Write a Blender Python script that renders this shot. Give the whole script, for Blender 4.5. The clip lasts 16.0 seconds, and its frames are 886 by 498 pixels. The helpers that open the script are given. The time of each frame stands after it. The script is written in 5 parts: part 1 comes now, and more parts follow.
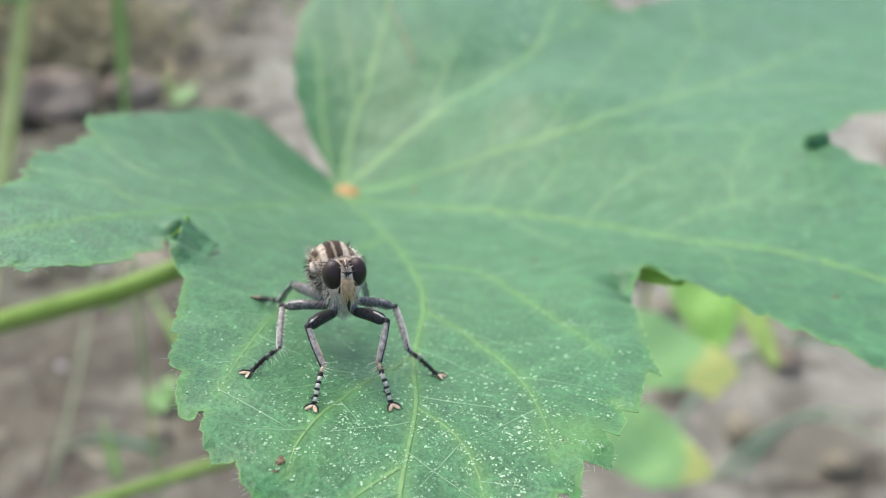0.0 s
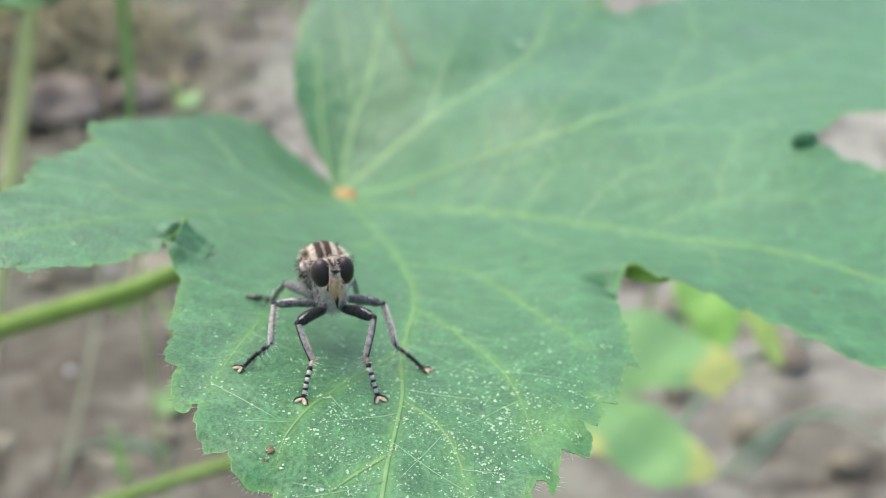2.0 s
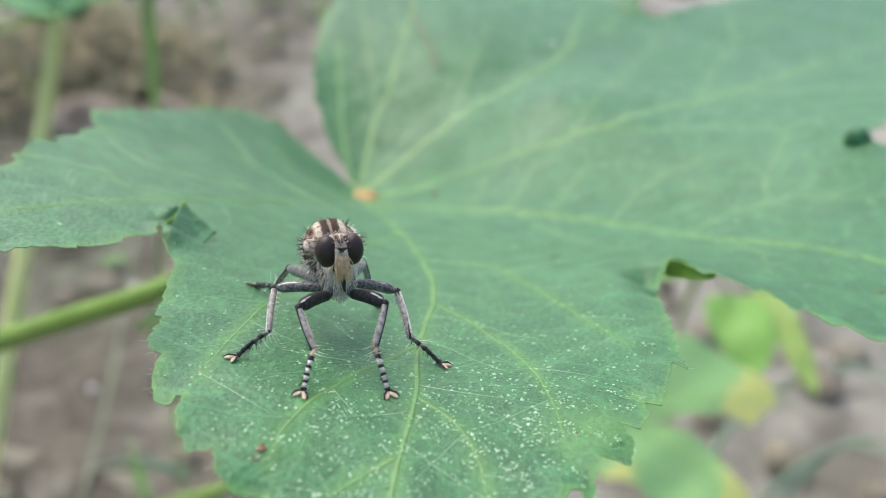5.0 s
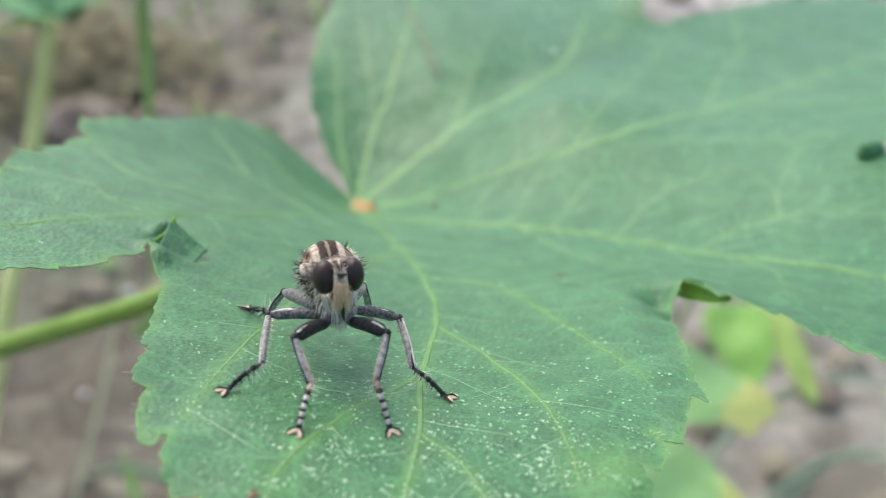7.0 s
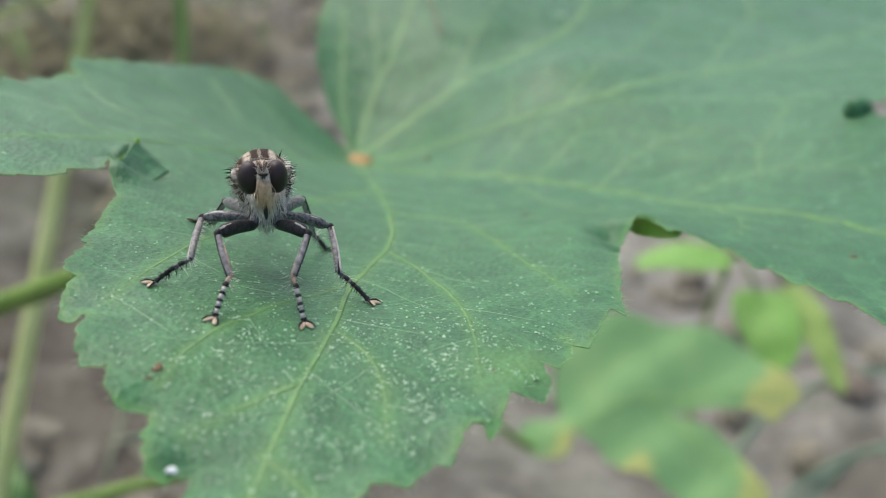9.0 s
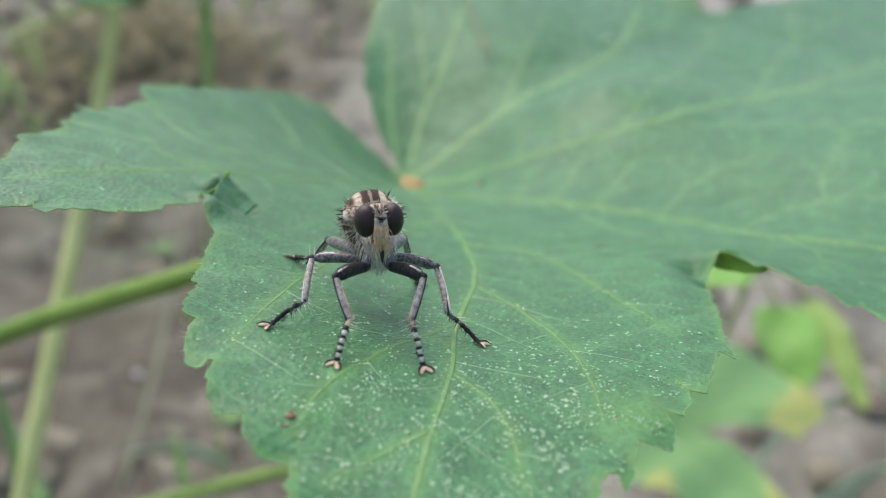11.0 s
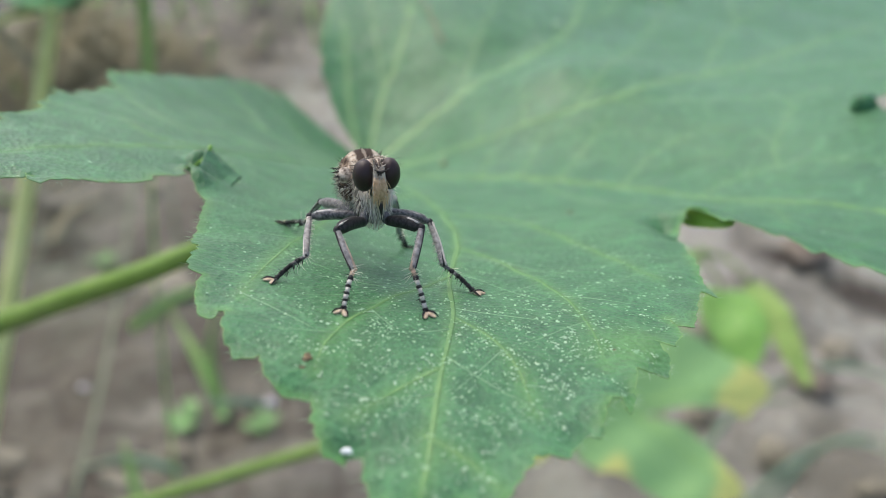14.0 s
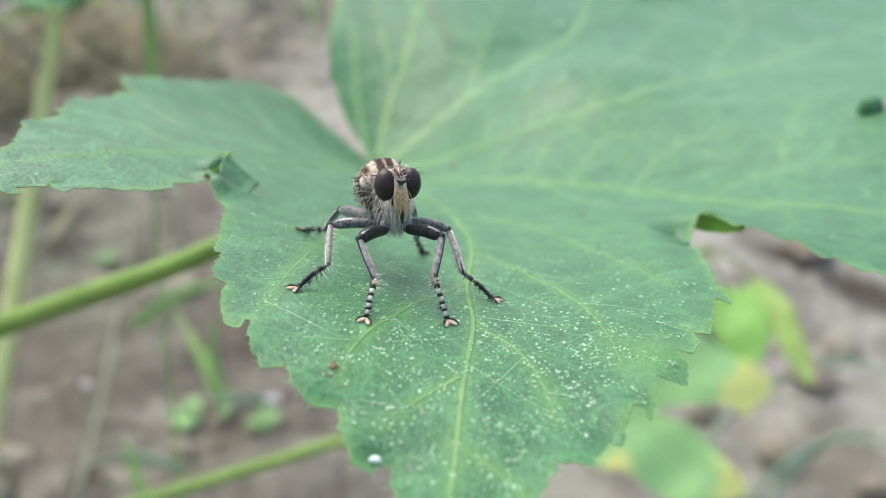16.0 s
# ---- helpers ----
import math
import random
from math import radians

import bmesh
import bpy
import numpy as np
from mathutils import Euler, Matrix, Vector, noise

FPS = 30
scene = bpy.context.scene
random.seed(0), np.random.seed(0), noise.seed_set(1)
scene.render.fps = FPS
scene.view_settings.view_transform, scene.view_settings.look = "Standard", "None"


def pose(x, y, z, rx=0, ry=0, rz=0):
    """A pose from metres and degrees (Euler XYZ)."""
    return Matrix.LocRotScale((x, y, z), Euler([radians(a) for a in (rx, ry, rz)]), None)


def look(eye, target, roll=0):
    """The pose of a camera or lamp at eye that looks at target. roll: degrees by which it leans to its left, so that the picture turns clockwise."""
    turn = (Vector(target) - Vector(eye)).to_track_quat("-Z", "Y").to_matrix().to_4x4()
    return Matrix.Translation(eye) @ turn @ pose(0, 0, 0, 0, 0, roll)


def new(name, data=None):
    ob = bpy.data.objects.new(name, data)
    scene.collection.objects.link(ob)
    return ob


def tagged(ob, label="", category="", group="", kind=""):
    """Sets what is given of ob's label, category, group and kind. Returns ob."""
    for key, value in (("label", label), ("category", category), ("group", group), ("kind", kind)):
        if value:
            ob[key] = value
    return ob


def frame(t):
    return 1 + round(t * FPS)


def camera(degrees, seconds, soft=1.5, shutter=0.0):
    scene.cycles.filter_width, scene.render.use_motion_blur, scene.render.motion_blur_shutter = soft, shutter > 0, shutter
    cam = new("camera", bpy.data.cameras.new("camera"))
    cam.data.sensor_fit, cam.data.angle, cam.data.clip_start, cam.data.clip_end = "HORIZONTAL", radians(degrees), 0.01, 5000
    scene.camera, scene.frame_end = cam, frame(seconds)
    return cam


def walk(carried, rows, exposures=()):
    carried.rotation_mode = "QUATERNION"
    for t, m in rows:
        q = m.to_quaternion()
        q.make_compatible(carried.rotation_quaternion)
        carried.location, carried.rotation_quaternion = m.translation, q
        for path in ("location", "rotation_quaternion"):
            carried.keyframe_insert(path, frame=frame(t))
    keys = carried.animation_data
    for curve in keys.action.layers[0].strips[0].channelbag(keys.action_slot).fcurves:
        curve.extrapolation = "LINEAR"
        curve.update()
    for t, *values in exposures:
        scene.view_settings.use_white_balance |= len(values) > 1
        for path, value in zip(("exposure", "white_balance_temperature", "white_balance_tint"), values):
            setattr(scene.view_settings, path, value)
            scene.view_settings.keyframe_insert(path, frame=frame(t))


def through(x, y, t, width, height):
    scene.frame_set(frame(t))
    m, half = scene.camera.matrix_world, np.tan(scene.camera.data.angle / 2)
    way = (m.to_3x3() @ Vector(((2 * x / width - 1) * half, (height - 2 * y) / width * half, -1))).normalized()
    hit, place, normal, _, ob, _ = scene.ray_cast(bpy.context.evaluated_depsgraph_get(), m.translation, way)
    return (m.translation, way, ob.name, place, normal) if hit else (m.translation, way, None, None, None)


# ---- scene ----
from mathutils import geometry

EXPOSURE, SKY_STRENGTH, SUN_STRENGTH = 1.03, 0.15, 0.8
cam = camera(49.66, 16.0, soft=0.85)
# The camera's own exposure as it goes, in stops over the first moment's.
EXPOSURES = [(0.0, 0.0), (1.0, 0.0), (2.0, 0.04), (2.5, -0.03), (3.0, -0.15), (3.5, -0.26), (3.7, -0.17), (5.8, -0.05), (6.5, -0.10), (7.0, -0.06), (7.5, -0.25),
             (8.0, -0.42), (9.0, -0.45), (9.5, -0.35), (10.0, -0.24), (12.3, -0.42), (13.0, -0.47), (13.5, -0.40), (14.0, -0.30), (14.5, -0.20), (15.0, -0.15), (16.0, 0.10)]
# Seconds, eye in metres, turn in degrees: a hand-held close-up over a leaf.
PATH = [
    (0, 0.00169, 0.00076, 0.48121, 58.127, -0.083, -0.112),
    (0.3, 0.00244, 0.00120, 0.48078, 57.761, 0.078, -0.168),
    (0.5, 0.00154, 0.00327, 0.48334, 57.900, 0.058, -0.286),
    (0.8, 0.00206, 0.00244, 0.48320, 57.740, -0.173, -0.539),
    (1, 0.00108, 0.00253, 0.48391, 58.033, 0.240, -0.370),
    (1.3, -0.00086, 0.00129, 0.48277, 57.910, 0.454, -0.273),
    (1.5, -0.00099, 0.00225, 0.48364, 57.773, 0.505, -0.233),
    (1.8, 0.00113, -0.00147, 0.48289, 58.032, 0.563, -0.169),
    (2, 0.00376, -0.00224, 0.48265, 58.286, 0.526, 0.048),
    (2.3, 0.00606, -0.00372, 0.48326, 58.798, 0.652, 0.414),
    (2.5, 0.00662, -0.00462, 0.48104, 58.486, 0.648, 0.903),
    (2.8, 0.00580, -0.00239, 0.48007, 58.174, 0.604, 1.497),
    (3, 0.00675, -0.00043, 0.47966, 58.488, 0.620, 1.663),
    (3.3, 0.00431, 0.00045, 0.47602, 58.269, 0.647, 1.517),
    (3.5, 0.00519, 0.00373, 0.47715, 58.245, 0.599, 1.456),
    (3.7, 0.00483, 0.00323, 0.47432, 58.456, 0.768, 1.242),
    (5.8, 0.00342, 0.00780, 0.47406, 60.335, 0.744, 1.937),
    (6, 0.00288, 0.00938, 0.47542, 60.432, 0.571, 1.782),
    (6.3, 0.00267, 0.01140, 0.47603, 60.543, 0.587, 1.701),
    (6.5, 0.00274, 0.01081, 0.47606, 60.422, 0.668, 1.687),
    (6.8, 0.00384, 0.01214, 0.47484, 60.932, 0.876, 1.209),
    (7, 0.00313, 0.00934, 0.47304, 60.085, 0.408, 1.642),
    (7.3, 0.00191, 0.00741, 0.46883, 59.834, 0.467, 1.735),
    (7.5, 0.00248, 0.00608, 0.46827, 59.721, 0.277, 1.756),
    (7.8, 0.00619, 0.00440, 0.46920, 59.528, 0.257, 1.736),
    (8, 0.00678, 0.00453, 0.46734, 59.578, 0.318, 2.224),
    (8.3, 0.00953, 0.00376, 0.46780, 59.126, 0.446, 3.231),
    (8.5, 0.01220, 0.00437, 0.46902, 59.547, 0.285, 3.087),
    (8.8, 0.01134, 0.00389, 0.46815, 59.516, 0.444, 4.226),
    (9, 0.01288, 0.00445, 0.46883, 59.449, 0.402, 4.754),
    (9.3, 0.01474, 0.00556, 0.47111, 59.487, 0.215, 5.134),
    (9.5, 0.01571, 0.00667, 0.47162, 59.811, 0.142, 5.320),
    (9.8, 0.01316, 0.00656, 0.47167, 59.813, -0.043, 5.224),
    (10, 0.01113, 0.00564, 0.47146, 59.942, 0.137, 5.440),
    (10.2, 0.00919, 0.00697, 0.47174, 59.942, 0.209, 5.572),
    (12.3, 0.00240, -0.00279, 0.46991, 61.272, 0.232, 2.880),
    (12.5, 0.00189, -0.00429, 0.46974, 61.570, 0.199, 2.408),
    (12.8, 0.00028, -0.00712, 0.46762, 61.094, 0.596, 2.184),
    (13, -0.00018, -0.00716, 0.46952, 61.599, 0.349, 1.851),
    (13.3, -0.00227, -0.00245, 0.47006, 61.713, 0.653, 1.890),
    (13.5, -0.00177, -0.00150, 0.47037, 61.690, 0.305, 1.794),
    (13.8, -0.00101, -0.00186, 0.46784, 60.305, 0.399, 1.067),
    (14, 0.00037, 0.00018, 0.46897, 60.237, 0.440, 1.119),
    (14.3, -0.00032, 0.00319, 0.47246, 60.344, 0.197, 0.839),
    (14.5, -0.00039, 0.00425, 0.47257, 60.316, 0.391, 1.286),
    (14.8, -0.00043, 0.00519, 0.47208, 60.345, 0.329, 1.101),
    (15, -0.00059, 0.00441, 0.47051, 60.161, 0.470, 1.156),
    (15.3, 0.00038, 0.00283, 0.47220, 60.154, 0.575, 1.110),
    (15.5, -0.00069, 0.00081, 0.47217, 60.025, 0.610, 1.131),
    (15.8, -0.00050, 0.00044, 0.47035, 60.055, 0.557, 0.970),
    (16, -0.00123, -0.00041, 0.47047, 59.988, 0.496, 1.080),
]
walk(cam, [(t, pose(x, y, z, rx, ry, rz)) for t, x, y, z, rx, ry, rz in PATH], exposures=[(t, EXPOSURE + e) for t, e in EXPOSURES])
cam.data.dof.use_dof = True
cam.data.dof.focus_distance = 0.0772
cam.data.dof.aperture_fstop = 25.0

# ---- light: a bright, veiled sky ----
SUN_UP, SUN_AROUND = 59.0, -36.0
world = bpy.data.worlds.new("sky")
scene.world = world
world.use_nodes = True
_sky = world.node_tree.nodes.new("ShaderNodeTexSky")
_sky.sky_type = "NISHITA"
_sky.sun_disc = False
_sky.sun_elevation = radians(SUN_UP)
_sky.sun_rotation = radians(SUN_AROUND)
_sky.dust_density = 4.0
_sky.air_density = 1.0
_back = world.node_tree.nodes["Background"]
_back.inputs["Strength"].default_value = SKY_STRENGTH
world.node_tree.links.new(_sky.outputs["Color"], _back.inputs["Color"])
sun = new("sun", bpy.data.lights.new("sun", "SUN"))
sun.data.energy = SUN_STRENGTH
sun.data.angle = radians(45)
sun.data.color = (1.0, 0.96, 0.9)
_a, _e = radians(SUN_AROUND), radians(SUN_UP)
sun.matrix_world = look((math.sin(_a) * math.cos(_e), math.cos(_a) * math.cos(_e), math.sin(_e)), (0, 0, 0))


# ---- small builders ----
def link(name, verts, faces, material, parent=None, label="", smooth=True):
    """One mesh object out of vertices and faces, under parent."""
    me = bpy.data.meshes.new(name)
    me.from_pydata([tuple(v) for v in verts], [], faces)
    if smooth:
        me.shade_smooth()
    me.materials.append(material)
    ob = new(name, me)
    ob.parent = parent
    if label:
        ob["label"] = label
    return ob


def part(name, bm, material, parent, label="", smooth=True):
    """Links a bmesh as one mesh object under a thing or a part."""
    me = bpy.data.meshes.new(name)
    bm.to_mesh(me)
    bm.free()
    if smooth:
        me.shade_smooth()
    me.materials.append(material)
    ob = new(name, me)
    ob.parent = parent
    if label:
        ob["label"] = label
    return ob


def thing(name, m, label, category, group="", kind=""):
    """An Empty that carries the parts of a thing."""
    ob = new(name)
    ob.empty_display_size = 0.005
    ob.matrix_world = m
    return tagged(ob, label, category, group, kind)


class Mesh:
    """Gathers verts and faces of one part."""

    def __init__(self):
        self.v, self.f = [], []

    def tube(self, points, radii, sides=8, flat=1.0, up=Vector((0, 0, 1)), caps=True):
        pts = [Vector(p) for p in points]
        start = len(self.v)
        for i, p in enumerate(pts):
            d = (pts[min(i + 1, len(pts) - 1)] - pts[max(i - 1, 0)]).normalized()
            a = d.cross(up)
            if a.length < 1e-4:
                a = d.cross(Vector((1, 0, 0)))
            a.normalize()
            b = a.cross(d).normalized()
            r = radii[i] if hasattr(radii, "__len__") else radii
            for k in range(sides):
                w = 2 * math.pi * k / sides
                self.v.append(p + a * (r * math.cos(w)) + b * (r * flat * math.sin(w)))
        for i in range(len(pts) - 1):
            for k in range(sides):
                k2 = (k + 1) % sides
                s = start + i * sides
                self.f.append((s + k, s + k2, s + sides + k2, s + sides + k))
        if caps:
            self.f.append(tuple(start + k for k in reversed(range(sides))))
            e = start + (len(pts) - 1) * sides
            self.f.append(tuple(e + k for k in range(sides)))
        return self

    def hair(self, root, tip, r, bend=None):
        """A thin three-sided spike, bent through a middle point."""
        root, tip = Vector(root), Vector(tip)
        mid = (root + tip) / 2 if bend is None else (root + tip) / 2 + Vector(bend)
        return self.tube([root, mid, tip], [r, r * 0.75, r * 0.12], sides=3)

    def ball(self, centre, axes, seg=24, rings=16, rough=0.0, scale=1.0, turn=None):
        start = len(self.v)
        c = Vector(centre)
        for i in range(rings + 1):
            p = math.pi * i / rings
            for k in range(seg):
                w = 2 * math.pi * k / seg
                n = Vector((math.sin(p) * math.cos(w), math.sin(p) * math.sin(w), math.cos(p)))
                q = Vector((n.x * axes[0], n.y * axes[1], n.z * axes[2]))
                if rough:
                    q *= 1 + rough * noise.noise((c + q) * scale)
                if turn:
                    q = turn @ q
                self.v.append(c + q)
        for i in range(rings):
            for k in range(seg):
                a, b = start + i * seg + k, start + i * seg + (k + 1) % seg
                self.f.append((a, a + seg, b + seg, b))
        return self

    def done(self, name, material, parent=None, label="", smooth=True):
        return link(name, self.v, self.f, material, parent, label, smooth)


def curve(points, steps=8):
    """A smooth line through points (Catmull-Rom)."""
    p = [Vector(q) for q in points]
    p = [p[0] * 2 - p[1]] + p + [p[-1] * 2 - p[-2]]
    out = []
    for i in range(1, len(p) - 2):
        for k in range(steps):
            t = k / steps
            out.append(0.5 * (2 * p[i] + (p[i + 1] - p[i - 1]) * t + (2 * p[i - 1] - 5 * p[i] + 4 * p[i + 1] - p[i + 2]) * t * t + (3 * p[i] - p[i - 1] - 3 * p[i + 1] + p[i + 2]) * t**3))
    return out + [p[-2].copy()]


# ---- materials ----
class Nodes:
    """A node material with a few shorthands."""

    def __init__(self, name, rough=0.6, specular=0.5):
        self.m = bpy.data.materials.new(name)
        self.m.use_nodes = True
        self.t = self.m.node_tree
        self.b = self.t.nodes["Principled BSDF"]
        self.b.inputs["Roughness"].default_value = rough
        self.b.inputs["Specular IOR Level"].default_value = specular
        self.co = self.t.nodes.new("ShaderNodeTexCoord").outputs["Object"]

    def to(self, a, b):
        self.t.links.new(a, b)

    def noise(self, scale, detail=4.0, rough=0.55, source=None):
        n = self.t.nodes.new("ShaderNodeTexNoise")
        n.inputs["Scale"].default_value = scale
        n.inputs["Detail"].default_value = detail
        n.inputs["Roughness"].default_value = rough
        self.to(source or self.co, n.inputs["Vector"])
        return n.outputs["Fac"]

    def cells(self, scale, feature="F1", source=None):
        n = self.t.nodes.new("ShaderNodeTexVoronoi")
        n.feature = feature
        n.inputs["Scale"].default_value = scale
        self.to(source or self.co, n.inputs["Vector"])
        return n.outputs["Distance"]

    def ramp(self, fac, stops):
        n = self.t.nodes.new("ShaderNodeValToRGB")
        e = n.color_ramp.elements
        while len(e) < len(stops):
            e.new(0.5)
        for k, (pos, col) in enumerate(stops):
            e[k].position = pos
            e[k].color = (*col, 1) if hasattr(col, "__len__") else (col, col, col, 1)
        self.to(fac, n.inputs["Fac"])
        return n.outputs["Color"]

    def mix(self, fac, a, b, blend="MIX"):
        n = self.t.nodes.new("ShaderNodeMix")
        n.data_type = "RGBA"
        n.blend_type = blend
        for value, socket in ((fac, n.inputs[0]), (a, n.inputs[6]), (b, n.inputs[7])):
            if hasattr(value, "is_linked"):
                self.to(value, socket)
            elif hasattr(value, "__len__"):
                socket.default_value = (*value, 1)
            else:
                socket.default_value = value
        return n.outputs[2]

    def math(self, op, a, b=0.0):
        n = self.t.nodes.new("ShaderNodeMath")
        n.operation = op
        for value, socket in ((a, n.inputs[0]), (b, n.inputs[1])):
            if hasattr(value, "is_linked"):
                self.to(value, socket)
            else:
                socket.default_value = value
        return n.outputs[0]

    def axis(self, which):
        n = self.t.nodes.new("ShaderNodeSeparateXYZ")
        self.to(self.co, n.inputs[0])
        return n.outputs[which]

    def bump(self, height, strength, distance):
        n = self.t.nodes.new("ShaderNodeBump")
        n.inputs["Strength"].default_value = strength
        n.inputs["Distance"].default_value = distance
        self.to(height, n.inputs["Height"])
        self.to(n.outputs["Normal"], self.b.inputs["Normal"])

    def colour(self, c):
        if hasattr(c, "is_linked"):
            self.to(c, self.b.inputs["Base Color"])
        else:
            self.b.inputs["Base Color"].default_value = (*c, 1)
        return self

    def done(self):
        return self.m


def leaf_material(name, dark, mid, light, rough=0.5, through=0.12, felt=0.0):
    """Leaf skin: mottled green, fine cells and felted grain, some light passing through."""
    n = Nodes(name, rough, 0.34)
    n.b.inputs["Sheen Weight"].default_value = felt
    n.b.inputs["Sheen Roughness"].default_value = 0.45
    broad = n.noise(38, 3)
    grain = n.noise(6500, 2)
    c = n.ramp(broad, [(0.3, dark), (0.55, mid), (0.75, light)])
    c = n.mix(n.math("MULTIPLY", n.ramp(grain, [(0.45, 0.0), (0.66, 1.0)]), 0.60), c, tuple(v * 1.6 for v in light))
    c = n.mix(n.math("MULTIPLY", n.ramp(n.noise(5200, 3), [(0.36, 1.0), (0.54, 0.0)]), 0.75), c, tuple(v * 0.6 for v in dark))
    c = n.mix(n.math("MULTIPLY", n.ramp(n.noise(140, 4, 0.7), [(0.55, 0.0), (0.75, 1.0)]), 0.35), c, tuple(v * w for v, w in zip(light, (1.7, 1.35, 1.0))))
    c = n.mix(n.math("MULTIPLY", n.ramp(n.cells(1900, "DISTANCE_TO_EDGE"), [(0.02, 1.0), (0.13, 0.0)]), 0.18), c, tuple(v * 1.7 for v in light))
    # blisters between the smallest veins: paler and darker fields a few millimetres across, and their pale net
    warp = n.t.nodes.new("ShaderNodeVectorMath")
    warp.operation = "MULTIPLY_ADD"
    wob = n.t.nodes.new("ShaderNodeTexNoise")
    wob.inputs["Scale"].default_value = 260
    n.to(n.co, wob.inputs["Vector"])
    n.to(wob.outputs["Color"], warp.inputs[0])
    warp.inputs[1].default_value = (0.004, 0.004, 0.004)
    n.to(n.co, warp.inputs[2])
    net = n.cells(250, "DISTANCE_TO_EDGE", warp.outputs[0])
    c = n.mix(n.math("MULTIPLY", n.ramp(n.noise(330, 4, 0.6), [(0.40, 1.0), (0.58, 0.0)]), 0.42), c, tuple(v * 0.72 for v in dark))
    c = n.mix(n.math("MULTIPLY", n.ramp(net, [(0.0, 1.0), (0.07, 0.0)]), 0.42), c, tuple(v * 1.5 for v in light))
    tint = n.t.nodes.new("ShaderNodeAttribute")
    tint.attribute_name = "yellowing"
    c = n.mix(n.math("MULTIPLY", tint.outputs["Fac"], 0.6), c, (light[0] * 1.9, light[1] * 1.5, light[2] * 0.85))
    n.colour(c)
    n.to(n.ramp(n.noise(60, 4), [(0.3, rough - 0.08), (0.7, rough + 0.12)]), n.b.inputs["Roughness"])
    n.bump(n.math("ADD", n.math("MULTIPLY", n.cells(1900), 0.6), n.math("ADD", n.math("MULTIPLY", n.noise(420, 3), 1.1), n.math("MULTIPLY", grain, 0.3))), 0.38, 0.0004)
    if through:
        n.b.inputs["Transmission Weight"].default_value = 0.0
        n.b.inputs["Subsurface Weight"].default_value = through
        n.b.inputs["Subsurface Radius"].default_value = (0.0006, 0.0012, 0.0004)
        n.b.inputs["Subsurface Scale"].default_value = 0.5
    return n.done()


def plain(name, a, b, scale, rough=0.6, bump=0.0, depth=0.001, specular=0.4):
    """Two-colour grain with optional relief."""
    n = Nodes(name, rough, specular)
    f = n.noise(scale, 5)
    n.colour(n.ramp(f, [(0.35, a), (0.68, b)]))
    if bump:
        n.bump(n.noise(scale * 2.5, 5), bump, depth)
    return n.done()


LEAF = leaf_material("leaf_skin", (0.033, 0.119, 0.046), (0.049, 0.161, 0.062), (0.070, 0.201, 0.080), 0.41, felt=0.07)
VEIN = plain("vein_skin", (0.14, 0.28, 0.066), (0.21, 0.36, 0.095), 700, 0.5, 0.2, 0.0002)
FRONT_VEIN = plain("front_vein_skin", (0.100, 0.230, 0.068), (0.155, 0.300, 0.095), 700, 0.5, 0.2, 0.0002)
PALE_VEIN = plain("pale_vein_skin", (0.18, 0.34, 0.12), (0.26, 0.43, 0.17), 300, 0.5, 0.2, 0.0002)
RIM_SKIN = plain("rim_skin", (0.085, 0.215, 0.06), (0.22, 0.37, 0.12), 500, 0.5)
SIDE_VEIN = plain("side_vein_skin", (0.15, 0.30, 0.12), (0.22, 0.38, 0.17), 300, 0.5, 0.2, 0.0002)
FINE_VEIN = plain("fine_vein_skin", (0.16, 0.305, 0.155), (0.25, 0.41, 0.23), 300, 0.5)
HUB_SKIN = plain("hub_skin", (0.40, 0.19, 0.070), (0.40, 0.30, 0.11), 500, 0.6, 0.2, 0.0002)
PETIOLE = plain("petiole_skin", (0.14, 0.255, 0.034), (0.205, 0.335, 0.058), 90, 0.45, 0.15, 0.0004)
PALE_STEM = plain("pale_stem_skin", (0.54, 0.60, 0.21), (0.66, 0.71, 0.29), 60, 0.5, 0.2, 0.0006)
GRASS = plain("grass_skin", (0.29, 0.50, 0.13), (0.40, 0.61, 0.19), 40, 0.5)
DULL_GRASS = plain("dull_grass_skin", (0.38, 0.48, 0.28), (0.52, 0.60, 0.39), 40, 0.6)
WEED_STEM = plain("weed_stem_skin", (0.20, 0.24, 0.14), (0.28, 0.32, 0.20), 40, 0.6)
DARK_GRASS = plain("dark_grass_skin", (0.05, 0.13, 0.03), (0.09, 0.20, 0.05), 60, 0.5)
STRAW = plain("straw_skin", (0.26, 0.235, 0.14), (0.47, 0.42, 0.255), 80, 0.8)
SPECK = plain("pale_speck", (0.22, 0.40, 0.22), (0.52, 0.67, 0.47), 1500, 0.6)
ROT = plain("brown_scar", (0.030, 0.018, 0.011), (0.24, 0.17, 0.085), 2600, 0.8, 0.4, 0.0002)

MUD = Nodes("mud", 0.75, 0.3)
_b = MUD.noise(6.5, 5, 0.6)
_f = MUD.noise(55, 6, 0.65)
_c = MUD.ramp(_b, [(0.30, (0.105, 0.094, 0.068)), (0.50, (0.225, 0.211, 0.165)), (0.72, (0.403, 0.386, 0.309))])
_c = MUD.mix(MUD.ramp(_f, [(0.34, 0.8), (0.56, 0.0)]), _c, (0.068, 0.052, 0.035))
_c = MUD.mix(MUD.ramp(MUD.noise(3.1, 4, 0.6), [(0.52, 0.0), (0.66, 0.75)]), _c, (0.145, 0.175, 0.108))
_c = MUD.mix(MUD.ramp(MUD.noise(9.0, 3, 0.6), [(0.30, 0.85), (0.42, 0.0)]), _c, (0.058, 0.040, 0.026))
